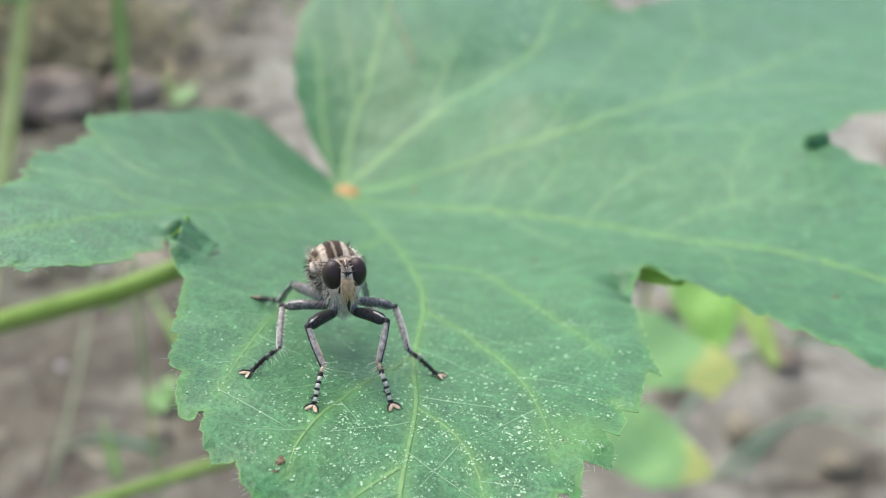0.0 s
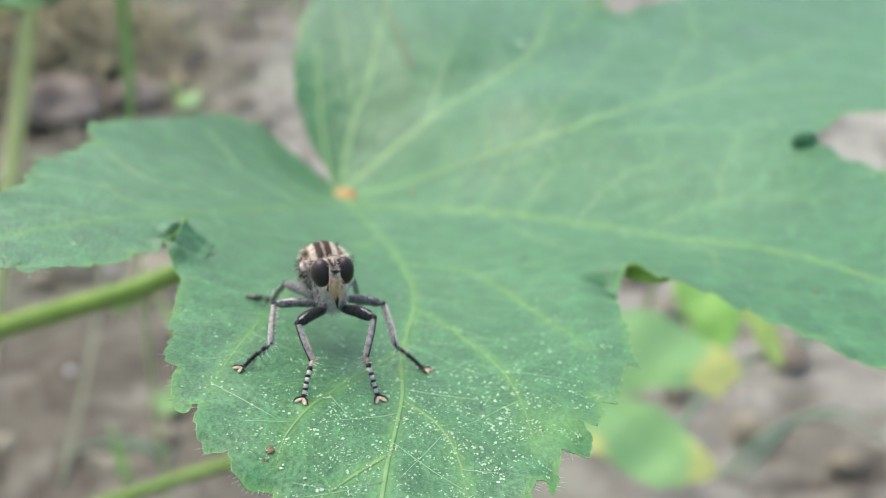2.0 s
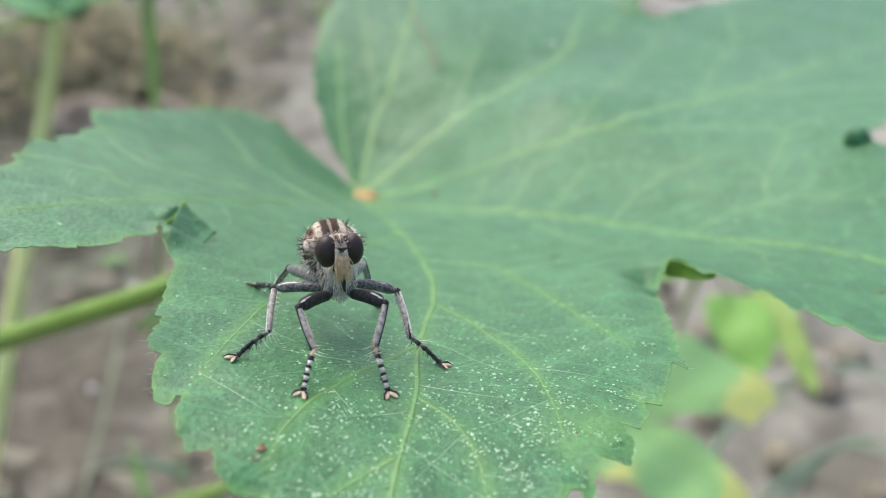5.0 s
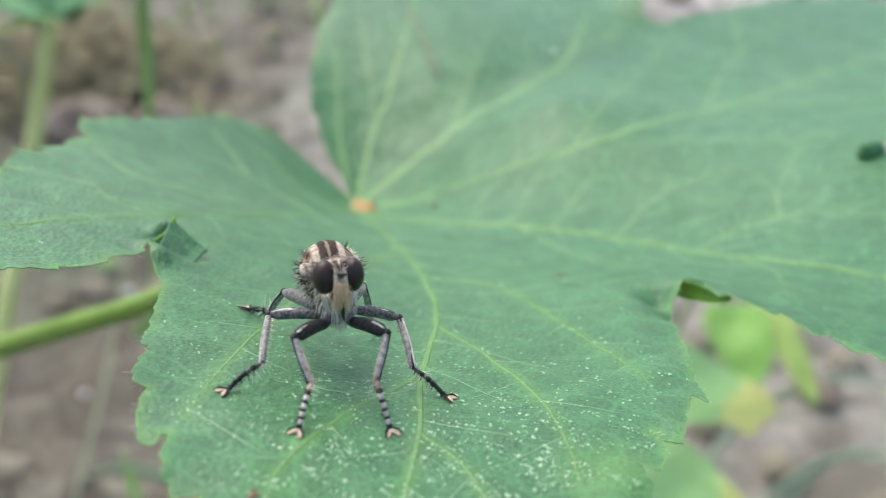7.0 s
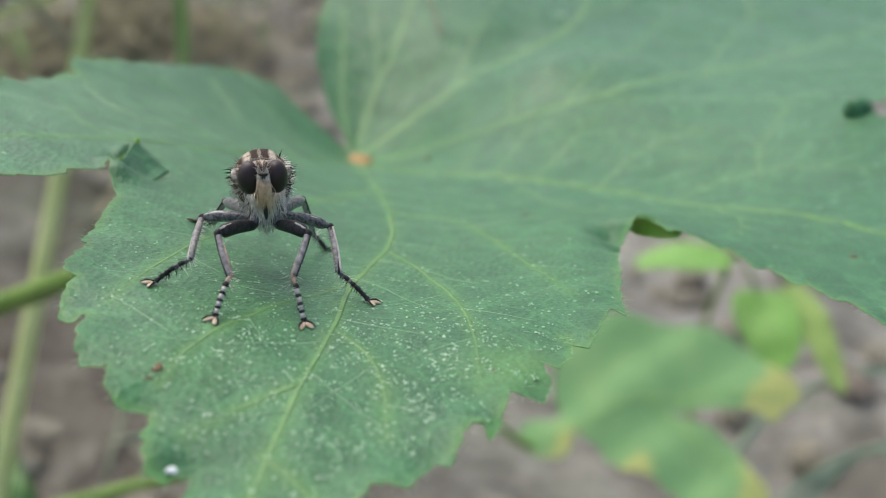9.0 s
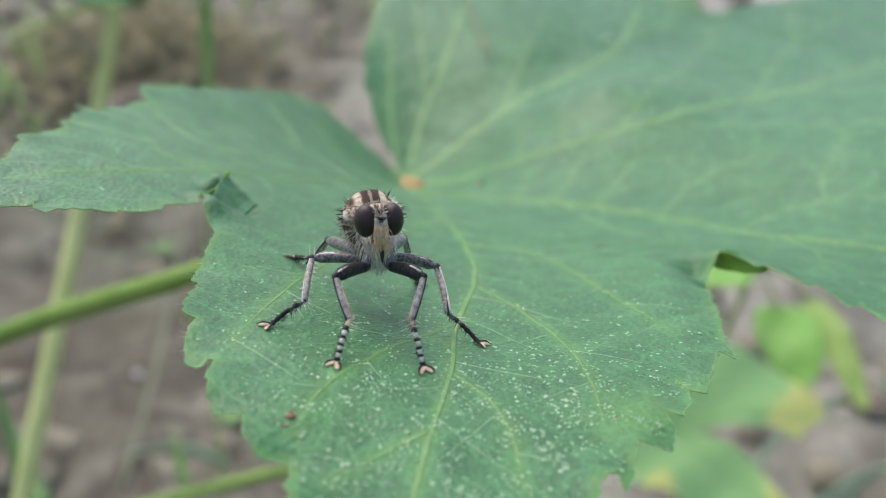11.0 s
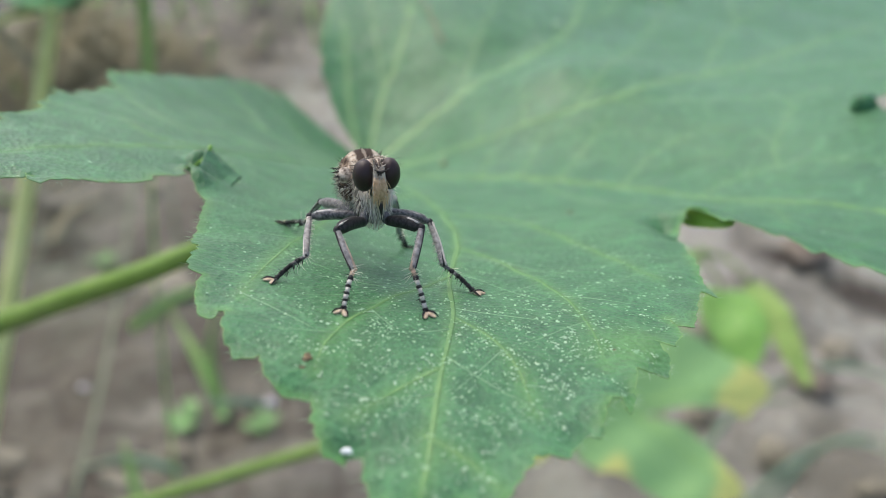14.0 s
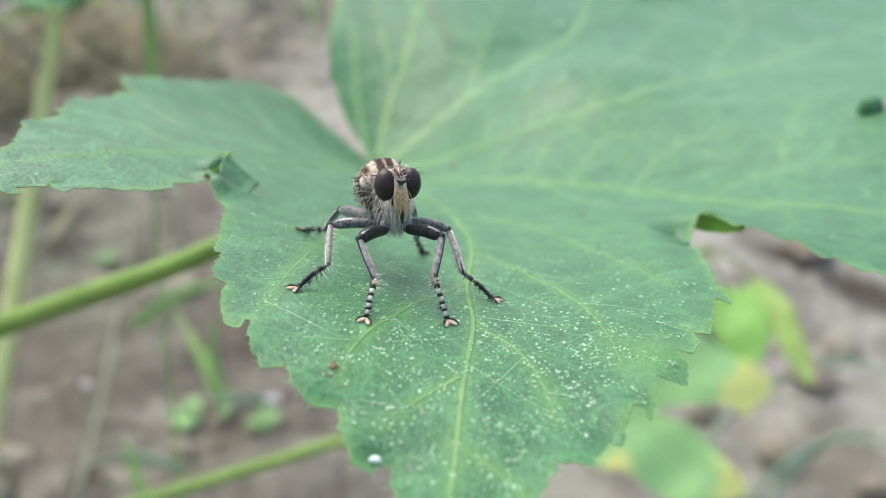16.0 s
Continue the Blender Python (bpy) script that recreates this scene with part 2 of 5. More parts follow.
_far = MUD.math("SQRT", MUD.math("ADD", MUD.math("POWER", MUD.math("MULTIPLY", MUD.math("SUBTRACT", MUD.axis(0), 0.62), 1.2), 2.0), MUD.math("POWER", MUD.math("SUBTRACT", MUD.axis(1), 0.95), 2.0)))
_near = MUD.math("SQRT", MUD.math("ADD", MUD.math("POWER", MUD.math("MULTIPLY", MUD.math("ADD", MUD.axis(0), 0.14), 3.0), 2.0), MUD.math("POWER", MUD.math("SUBTRACT", MUD.axis(1), 1.18), 2.0)))
_far = MUD.math("MINIMUM", _far, MUD.math("ADD", MUD.math("MULTIPLY", _near, 1.6), 0.25))
_far = MUD.math("ADD", _far, MUD.math("MULTIPLY", MUD.math("SUBTRACT", MUD.noise(4.5, 4), 0.5), 0.5))
_c = MUD.mix(MUD.ramp(_far, [(0.25, 0.72), (0.55, 0.52), (0.85, 0.32), (1.2, 0.0)]), _c, (0.485, 0.470, 0.402))
# Darker brown patch, strongest around the far-left lumps.
_brown_far = MUD.math("SQRT", MUD.math("ADD", MUD.math("POWER", MUD.math("ADD", MUD.axis(0), 0.50), 2.0), MUD.math("POWER", MUD.math("SUBTRACT", MUD.axis(1), 1.12), 2.0)))
_brown_far = MUD.math("ADD", _brown_far, MUD.math("MULTIPLY", MUD.math("SUBTRACT", MUD.noise(6.0, 4), 0.5), 0.6))
_c = MUD.mix(MUD.ramp(_brown_far, [(0.06, 0.32), (0.16, 0.18), (0.30, 0.0)]), _c, (0.112, 0.092, 0.059))
# Brown blotch on the near left.
_brown_and_shade = MUD.math("SQRT", MUD.math("ADD", MUD.math("POWER", MUD.math("ADD", MUD.axis(0), 0.30), 2.0), MUD.math("POWER", MUD.math("SUBTRACT", MUD.axis(1), 0.58), 2.0)))
# Right-hand hollow: its shade is put into the mud's colour.
_hollow_shade = MUD.math("SQRT", MUD.math("ADD", MUD.math("POWER", MUD.math("SUBTRACT", MUD.axis(0), 0.255), 2.0), MUD.math("POWER", MUD.math("SUBTRACT", MUD.axis(1), 0.505), 2.0)))
_brown_and_shade = MUD.math("MINIMUM", _brown_and_shade, MUD.math("ADD", MUD.math("MULTIPLY", _hollow_shade, 1.6), 0.03))
_brown_and_shade = MUD.math("ADD", _brown_and_shade, MUD.math("MULTIPLY", MUD.math("SUBTRACT", MUD.noise(11.0, 4, 0.6), 0.5), 0.7))
_c = MUD.mix(MUD.ramp(_brown_and_shade, [(0.04, 0.62), (0.20, 0.0)]), _c, (0.102, 0.088, 0.059))
_c = MUD.mix(MUD.ramp(MUD.noise(15.0, 5, 0.6), [(0.36, 0.52), (0.48, 0.0)]), _c, (0.080, 0.066, 0.043))
_dry = MUD.math("SQRT", MUD.math("ADD", MUD.math("POWER", MUD.math("SUBTRACT", MUD.axis(0), 0.46), 2.0), MUD.math("POWER", MUD.math("SUBTRACT", MUD.axis(1), 1.92), 2.0)))
_dry = MUD.math("ADD", _dry, MUD.math("MULTIPLY", MUD.math("SUBTRACT", MUD.noise(9.0, 4, 0.6), 0.5), 0.4))
_c = MUD.mix(MUD.ramp(_dry, [(0.08, 0.85), (0.36, 0.0)]), _c, (0.600, 0.555, 0.539))
# Shade inside the furrow, painted dark along its run.
_furrow_shade = MUD.math("ABSOLUTE", MUD.math("SUBTRACT", MUD.math("ADD", MUD.math("MULTIPLY", MUD.axis(0), 0.743), MUD.math("MULTIPLY", MUD.axis(1), 0.669)), 0.7954))
_furrow_shade = MUD.math("ADD", _furrow_shade, MUD.math("MULTIPLY", MUD.math("SUBTRACT", MUD.noise(22.0, 4, 0.6), 0.5), 0.06))
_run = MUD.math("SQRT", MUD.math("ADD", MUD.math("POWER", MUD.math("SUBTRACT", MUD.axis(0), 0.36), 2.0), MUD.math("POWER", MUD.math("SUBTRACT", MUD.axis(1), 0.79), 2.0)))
_c = MUD.mix(MUD.math("MULTIPLY", MUD.ramp(_furrow_shade, [(0.008, 0.85), (0.028, 0.0)]), MUD.ramp(_run, [(0.07, 1.0), (0.12, 0.0)])), _c, (0.039, 0.030, 0.021))
_warp = MUD.t.nodes.new("ShaderNodeVectorMath")
_warp.operation = "MULTIPLY_ADD"
_soft = MUD.t.nodes.new("ShaderNodeTexNoise")
_soft.inputs["Scale"].default_value = 14.0
MUD.to(MUD.co, _soft.inputs["Vector"])
MUD.to(_soft.outputs["Color"], _warp.inputs[0])
_warp.inputs[1].default_value = (0.14, 0.14, 0.14)
MUD.to(MUD.co, _warp.inputs[2])
_crack = MUD.math("MULTIPLY", MUD.ramp(MUD.cells(7.5, "DISTANCE_TO_EDGE", _warp.outputs[0]), [(0.02, 1.0), (0.09, 0.0)]), MUD.ramp(MUD.noise(5.0, 3), [(0.42, 0.0), (0.58, 1.0)]))
_c = MUD.mix(MUD.math("MULTIPLY", _crack, 0.6), _c, (0.040, 0.028, 0.020))
MUD.colour(_c)
MUD.bump(MUD.math("ADD", MUD.noise(30, 6, 0.7), MUD.noise(160, 4)), 0.9, 0.012)
MUD = MUD.done()
CLOD = plain("clod_mud", (0.117, 0.100, 0.068), (0.29, 0.27, 0.20), 30, 0.85, 0.8, 0.006)

# ---- ground: one sheet out to the horizon, uneven mud near by ----

def ground_height(x, y):
    near = max(0.0, 1 - math.hypot(x, y - 1.0) / 4.0)
    p = Vector((x, y, 0))
    furrow = 0.020 * math.exp(-(((0.743 * x + 0.669 * y - 0.7954) / 0.016) ** 2) - ((x - 0.36) ** 2 + (y - 0.79) ** 2) / 0.09**2)
    return near * (0.035 * noise.noise(p * 2.3) + 0.022 * noise.noise(p * 7.0) + 0.010 * noise.noise(p * 19.0) - 0.012) - furrow


def build_ground():
    def stops(lo, hi, step, far):
        mid = list(np.arange(lo, hi + 1e-6, step))
        out, s = [], step
        while sum(out) < far:
            s *= 1.35
            out.append(s)
        run = np.cumsum(out)
        return [lo - r for r in reversed(run)] + mid + [hi + r for r in run]

    xs, ys = stops(-1.3, 1.3, 0.016, 300), stops(0.15, 2.6, 0.016, 300)
    verts = [(x, y, ground_height(x, y)) for y in ys for x in xs]
    w = len(xs)
    faces = [(j * w + i, j * w + i + 1, (j + 1) * w + i + 1, (j + 1) * w + i) for j in range(len(ys) - 1) for i in range(w - 1)]
    tagged(link("ground", verts, faces, MUD), "bare grey-brown trodden mud with brown blotches and shade painted into hollows", "ground", kind="structure")


build_ground()


def build_clods():
    rng = random.Random(5)
    m = Mesh()
    for _ in range(330):
        x, y = rng.uniform(-0.9, 0.9), rng.uniform(0.35, 1.9)
        r = rng.uniform(0.004, 0.017) * (1 if rng.random() < 0.8 else 1.8)
        m.ball((x, y, ground_height(x, y) + r * 0.15), (r, r * rng.uniform(0.7, 1.2), r * 0.6), 9, 6, 0.55, 60)
    tagged(m.done("mud_clods", CLOD), "crumbled lumps of dark mud lying on the ground", "mud", kind="stuff")


build_clods()


LUMP_MUD = plain("lump_mud", (0.14, 0.108, 0.078), (0.28, 0.24, 0.19), 30, 0.85, 0.8, 0.006)
LUMPS = ((-0.480, 1.12, 0.060, 0.040), (-0.400, 1.16, 0.040, 0.026), (0.345, 0.83, 0.030, 0.014), (0.275, 0.60, 0.020, 0.009))


def mud_lump(x, y, wide, high, seed):
    """A rough clod, undercut at its foot."""
    m = Mesh()
    m.ball((0, 0, 0), (wide, wide * 0.8, high), 28, 18, 0.5, 22 + seed)
    m.v = [Vector((v.x * (0.75 if v.z < 0 else 1.0), v.y * (0.75 if v.z < 0 else 1.0), v.z)) for v in m.v]
    ob = m.done("mud_lump", LUMP_MUD)
    ob.matrix_world = pose(x, y, ground_height(x, y) + high * 0.55, 0, 0, 40 * seed)
    tagged(ob, "rough brown lump of mud, undercut at its foot", "mud", "mud lumps")


for _k, (_x, _y, _w, _h) in enumerate(LUMPS):
    mud_lump(_x, _y, _w, _h, _k)

# ---- the big leaf: heights of the blade at its bends, outline round the stalk ----
HUB = Vector((-0.0178, 0.1663, 0.3921))
BENDS = np.array([
    (-0.0178, 0.1663, 0.3921), (-0.0277, 0.0949, 0.4261), (0.0262, 0.0973, 0.4182), (0.0355, 0.1259, 0.4061),
    (-0.0106, 0.0525, 0.4303), (-0.0004, 0.0619, 0.4277), (-0.0002, 0.0895, 0.4185), (0.0175, 0.1733, 0.4095),
    (0.0466, 0.1807, 0.4054), (-0.0038, 0.1958, 0.4045), (0.0635, 0.1444, 0.4127), (0.0056, 0.2045, 0.4066),
    (-0.0069, 0.0451, 0.4292), (0.0168, 0.0628, 0.4262), (0.0124, 0.0566, 0.4270), (-0.0017, 0.0467, 0.4285),
    (0.0213, 0.1645, 0.4079), (-0.0087, 0.0591, 0.4294), (-0.0021, 0.0607, 0.4282), (0.0019, 0.0690, 0.4255),
    (-0.0468, 0.1380, 0.4201), (-0.0433, 0.1470, 0.4165), (-0.0397, 0.1580, 0.4117), (-0.0369, 0.1660, 0.4078),
    (-0.0341, 0.1720, 0.4040), (-0.0300, 0.1750, 0.4000), (-0.0258, 0.1750, 0.3967), (0.0447, 0.0800, 0.4195), (0.0600, 0.0760, 0.4195), (0.0081, 0.1928, 0.4027), (0.0149, 0.2010, 0.4041)])
BEND_SCALE = 0.05


def _plate(d2):
    return 0.5 * d2 * np.log(d2 + 1e-20)


def _solve_plate():
    a = BENDS[:, :2] / BEND_SCALE
    n = len(a)
    k = _plate(((a[:, None] - a[None]) ** 2).sum(-1)) + 1e-6 * np.eye(n)
    p = np.c_[np.ones(n), a]
    return a, np.linalg.solve(np.block([[k, p], [p.T, np.zeros((3, 3))]]), np.r_[BENDS[:, 2], 0, 0, 0])


PLATE_AT, PLATE = _solve_plate()
# Curled spots of the edge: place, lift, width.
CURLS = [(-0.0273, 0.0926, 0.0020, 0.0013), (-0.0272, 0.0878, 0.0014, 0.0014), (-0.0256, 0.0856, 0.0012, 0.0017), (-0.0262, 0.0903, -0.0022, 0.0020), (-0.0246, 0.0889, -0.0010, 0.0016), (0.0262, 0.0965, 0.0012, 0.0034), (0.0248, 0.0900, -0.0022, 0.0030), (0.0236, 0.0952, -0.0028, 0.0023),
         (0.0650, 0.1440, 0.0012, 0.0030), (0.0455, 0.2440, 0.0040, 0.0060)]


def blade(x, y):
    """Height of the leaf's upper face, for arrays or single values."""
    x, y = np.asarray(x, float), np.asarray(y, float)
    q = np.stack([x, y], -1) / BEND_SCALE
    d2 = ((q[..., None, :] - PLATE_AT) ** 2).sum(-1)
    n = len(PLATE_AT)
    z = _plate(d2) @ PLATE[:n] + PLATE[n] + q @ PLATE[n + 1:]
    for cx, cy, lift, wide in CURLS:
        z = z + lift * np.exp(-((x - cx) ** 2 + (y - cy) ** 2) / wide**2)
    z = z + 0.00016 * np.sin(x * 420 + 3 * np.sin(y * 210)) * np.sin(y * 360 + 2 * np.sin(x * 170))
    return z


def on_blade(x, y, above=0.0):
    return Vector((x, y, float(blade(x, y)) + above))


# Outline: degrees round the stalk and reach in metres, lobe by lobe.
LEFT_LOBE = [(143, 0.010), (157, 0.0175), (172, 0.0195), (190, 0.0215), (206, 0.0262), (216, 0.032), (224.5, 0.0405), (231, 0.050), (236, 0.0515),
             (245.5, 0.069), (248, 0.0713), (251, 0.0838), (252.5, 0.086), (254.5, 0.0928), (256.5, 0.0968), (257.8, 0.0925), (258.8, 0.0934),
             (260.6, 0.0895), (262.2, 0.0843), (263.1, 0.0787)]
FRONT_LOBE_ONE = [(264.41, 0.0827), (266.14, 0.0865), (266.72, 0.0909), (267.19, 0.0946), (267.44, 0.0972), (268.09, 0.0981), (268.19, 0.1012),
                  (268.49, 0.1037), (269.12, 0.1039), (269.13, 0.1059), (269.31, 0.1077), (269.71, 0.1097), (270.14, 0.1099), (270.28, 0.1086),
                  (270.67, 0.1085), (270.71, 0.1104), (270.93, 0.1122), (271.48, 0.1142), (272.29, 0.1138), (272.65, 0.1165), (273.19, 0.1177),
                  (274.06, 0.1175), (274.19, 0.1176), (274.20, 0.1195), (274.39, 0.1209), (274.63, 0.1226), (274.93, 0.1228), (275.09, 0.1230),
                  (275.26, 0.1223), (275.68, 0.1219), (275.74, 0.1240), (275.93, 0.1257), (276.04, 0.1264), (276.34, 0.1260), (276.32, 0.1276),
                  (276.38, 0.1292), (276.48, 0.1300), (276.56, 0.1303)]
FRONT_LOBE_TWO = [(276.80, 0.1299), (277.31, 0.1284), (278.20, 0.1263), (278.33, 0.1258), (278.68, 0.1263), (279.04, 0.1267), (279.51, 0.1260),
                  (280.15, 0.1239), (280.67, 0.1224), (281.08, 0.1225), (281.63, 0.1229), (282.31, 0.1213), (282.53, 0.1207), (282.96, 0.1211),
                  (283.75, 0.1178), (284.36, 0.1174), (284.44, 0.1189), (285.16, 0.1160), (285.57, 0.1143), (286.57, 0.1154), (287.20, 0.1134),
                  (287.09, 0.1111), (287.74, 0.1121), (288.66, 0.1097), (288.90, 0.1069), (289.09, 0.1087), (289.48, 0.1092), (291.94, 0.1033),
                  (292.34, 0.1047), (293.89, 0.0985), (298.00, 0.0872), (300.50, 0.0830), (302.50, 0.0815)]
RIGHT_LOBE = [(303.3, 0.087), (304.6, 0.092), (305.4, 0.0985), (305.6, 0.1042), (305.7, 0.107), (305.8, 0.111), (306.6, 0.1135), (308, 0.120), (312, 0.143),
              (319, 0.156), (327, 0.140), (333, 0.115), (336.2, 0.0985), (339, 0.0942), (341.2, 0.0898), (345.2, 0.0845)]
FAR_LOBES = [(348.5, 0.087), (353.5, 0.0918), (355.5, 0.094), (357, 0.1007), (362, 0.115), (372, 0.140), (385, 0.170), (395, 0.176), (399, 0.171), (401.3, 0.162), (402.5, 0.1523),
             (404.1, 0.1414), (405.2, 0.133), (405.5, 0.120), (405.9, 0.1095), (406.0, 0.1012), (406.3, 0.096), (407.4, 0.0939), (409.6, 0.0948), (412.1, 0.0983), (416, 0.110), (418.4, 0.122), (421.6, 0.1255), (426, 0.135), (434, 0.138),
             (442, 0.122), (450, 0.0855), (454.5, 0.069), (458, 0.062), (464, 0.0475), (469, 0.036), (474.6, 0.0255), (479, 0.014)]
OUTLINE = np.array(LEFT_LOBE + FRONT_LOBE_ONE + FRONT_LOBE_TWO + RIGHT_LOBE + FAR_LOBES)
REACH = OUTLINE[np.argsort(OUTLINE[:, 0], kind="stable")]


def reach(deg):
    """The leaf's edge in that direction, with its small saw teeth."""
    deg = np.asarray(deg, float)
    r = np.interp(deg, REACH[:, 0], REACH[:, 1])
    saw = ((deg * 0.62 + 0.25 * np.sin(deg * 0.9)) % 1.0) - 0.5
    fine = ((deg * 2.1 + 0.3 * np.sin(deg * 2.3)) % 1.0) - 0.5
    coarse = np.where((deg > 263) & (deg < 301), 0.0, 0.0020)
    return r + np.clip(r / 0.06, 0, 1) * (coarse * saw + np.where((deg > 263) & (deg < 301), 0.00022, 0.0006) * fine)


def edge_line():
    """The blade's edge as closely set points, with teeth that point outwards."""
    out = []
    d = np.radians(OUTLINE[:, 0])
    px, py = HUB.x + OUTLINE[:, 1] * np.cos(d), HUB.y + OUTLINE[:, 1] * np.sin(d)
    run = np.concatenate([[0], np.cumsum(np.hypot(np.diff(px), np.diff(py)))])
    s, at = 0.0, []
    while s < run[-1]:
        at.append(s)
        s += 0.00036 if np.interp(s, run, py) < 0.11 else 0.0008
    at = np.array(at + [run[-1]])
    x, y = np.interp(at, run, px), np.interp(at, run, py)
    tx, ty = np.gradient(x), np.gradient(y)
    size = np.hypot(tx, ty) + 1e-9
    nx, ny = ty / size, -tx / size
    deg = np.interp(at, run, OUTLINE[:, 0])
    front = (deg > 263) & (deg < 302)
    far = np.clip(np.hypot(x - HUB.x, y - HUB.y) / 0.04, 0.15, 1)
    saw = ((at / 0.0052 + 0.3 * np.sin(at * 140)) % 1.0) - 0.02
    fine = ((at / 0.0017 + 0.35 * np.sin(at * 520)) % 1.0)
    push = far * (np.where(front, 0.0, 0.0015) * saw * (0.5 + 0.5 * np.sin(at * 97) ** 2) + np.where(front, 0.00038, 0.0004) * fine * (0.35 + 0.65 * np.sin(at * 230 + 2 * np.sin(at * 61)) ** 2))
    return x, y, nx * push, ny * push


def near_veins(x, y, lines):
    """Distance in plan to the nearest of some lines."""
    best = np.full(x.shape, 1.0)
    for line in lines:
        c = np.array([(p.x, p.y) for p in curve([(a, b, 0) for a, b in line], 8)])
        for (ax, ay), (bx, by) in zip(c[:-1], c[1:]):
            dx, dy = bx - ax, by - ay
            t = np.clip(((x - ax) * dx + (y - ay) * dy) / (dx * dx + dy * dy + 1e-12), 0, 1)
            best = np.minimum(best, np.hypot(x - ax - t * dx, y - ay - t * dy))
    return best


def fill(ex, ey, fine, coarse, fine_to):
    """Triangles that fill a closed outline: finer where y is under fine_to."""
    pts = []
    for step, lo, hi in ((fine, ey.min(), fine_to), (coarse, fine_to, ey.max())):
        rows = np.arange(lo + step, hi, step * 0.866)
        cols = np.arange(ex.min(), ex.max(), step)
        gx, gy = np.meshgrid(cols, rows)
        gx = gx + (np.arange(len(rows)) % 2)[:, None] * step / 2
        pts.append(np.c_[gx.ravel(), gy.ravel(), np.full(gx.size, step)])
    p = np.concatenate(pts)
    odd = np.zeros(len(p), bool)
    near = np.full(len(p), 1.0)
    for i in range(len(ex)):
        j = (i + 1) % len(ex)
        if ey[i] != ey[j]:
            odd ^= ((ey[i] > p[:, 1]) != (ey[j] > p[:, 1])) & (p[:, 0] < (ex[j] - ex[i]) * (p[:, 1] - ey[i]) / (ey[j] - ey[i]) + ex[i])
        near = np.minimum(near, (p[:, 0] - ex[i]) ** 2 + (p[:, 1] - ey[i]) ** 2)
    keep = odd & (near > (0.55 * p[:, 2]) ** 2)
    n = len(ex)
    every = [Vector((1000 * a, 1000 * b)) for a, b in zip(ex, ey)] + [Vector((1000 * a, 1000 * b)) for a, b in p[keep, :2]]
    vs, _, fs, _, _, _ = geometry.delaunay_2d_cdt(every, [], [list(range(n))], 1, 1e-5)
    return np.array([(v.x, v.y) for v in vs]) / 1000, [tuple(f) for f in fs]


def sheet(name, xy, z, faces, thick, material, parent, yellowing):
    """A leaf blade as a thin solid, with its yellowing kept on the points."""
    top = np.c_[xy, z]
    n = len(top)
    up = [f if (xy[f[1]][0] - xy[f[0]][0]) * (xy[f[2]][1] - xy[f[0]][1]) > (xy[f[1]][1] - xy[f[0]][1]) * (xy[f[2]][0] - xy[f[0]][0]) else f[::-1] for f in faces]
    seen = set()
    for f in up:
        seen.update((f[k], f[(k + 1) % len(f)]) for k in range(len(f)))
    rim = [e for e in seen if (e[1], e[0]) not in seen]
    rim.sort()
    wall, extra = [], []
    for a, b in rim:
        m = 2 * n + len(extra)
        extra += [top[a], top[b], top[a] - (0, 0, thick), top[b] - (0, 0, thick)]
        wall.append((m, m + 2, m + 3, m + 1))
    verts = np.concatenate([top, top - (0, 0, thick), np.array(extra)])
    ob = link(name, verts.tolist(), up + [tuple(n + k for k in reversed(f)) for f in up] + wall, material, parent)
    tint = ob.data.attributes.new("yellowing", "FLOAT", "POINT")
    tint.data.foreach_set("value", np.concatenate([yellowing, yellowing, np.full(len(extra), 0.5)]).astype(np.float32))
    return ob


def build_leaf():
    leaf = thing("okra_leaf", pose(0, 0, 0), "large green lobed leaf with toothed edge and pale veins", "leaf")
    ex, ey, tx, ty = edge_line()
    ex, ey = np.append(ex + tx, HUB.x), np.append(ey + ty, HUB.y + 0.0005)
    xy, faces = fill(ex, ey, 0.00055, 0.0016, 0.106)
    x, y = xy[:, 0], xy[:, 1]
    edge = np.full(len(x), 1.0)
    at = np.zeros(len(x))
    for i in range(len(ex) - 1):
        d = np.hypot(x - ex[i], y - ey[i])
        at[d < edge] = i
        edge = np.minimum(edge, d)
    z = blade(x, y) + 0.0003 * np.sin(at * 0.21 + 2 * np.sin(at * 0.047)) * np.exp(-((edge / 0.0016) ** 2)) * np.clip(np.hypot(x - HUB.x, y - HUB.y) / 0.04, 0, 1)
    halo = np.maximum(np.exp(-((near_veins(x, y, MAIN_VEINS + FRONT_SIDES) / 0.0007) ** 2)) * 0.62, np.exp(-((near_veins(x, y, FAR_SIDES + RIGHT_SIDES + LEFT_SIDES) / 0.0008) ** 2)) * 0.22)
    rim = np.exp(-((edge / 0.0006) ** 2)) * (0.3 + 0.6 * (np.sin(at * 0.11) > 0.1))
    blotch = 0.8 * np.exp(-((x - 0.0132) ** 2 + (y - 0.0590) ** 2) / 0.0036**2) + 0.3 * np.exp(-((x + 0.009) ** 2 + (y - 0.054) ** 2) / 0.003**2)
    sheet("blade", xy, z, faces, 0.00009, LEAF, leaf, np.maximum(np.maximum(halo, rim), blotch))
    return leaf


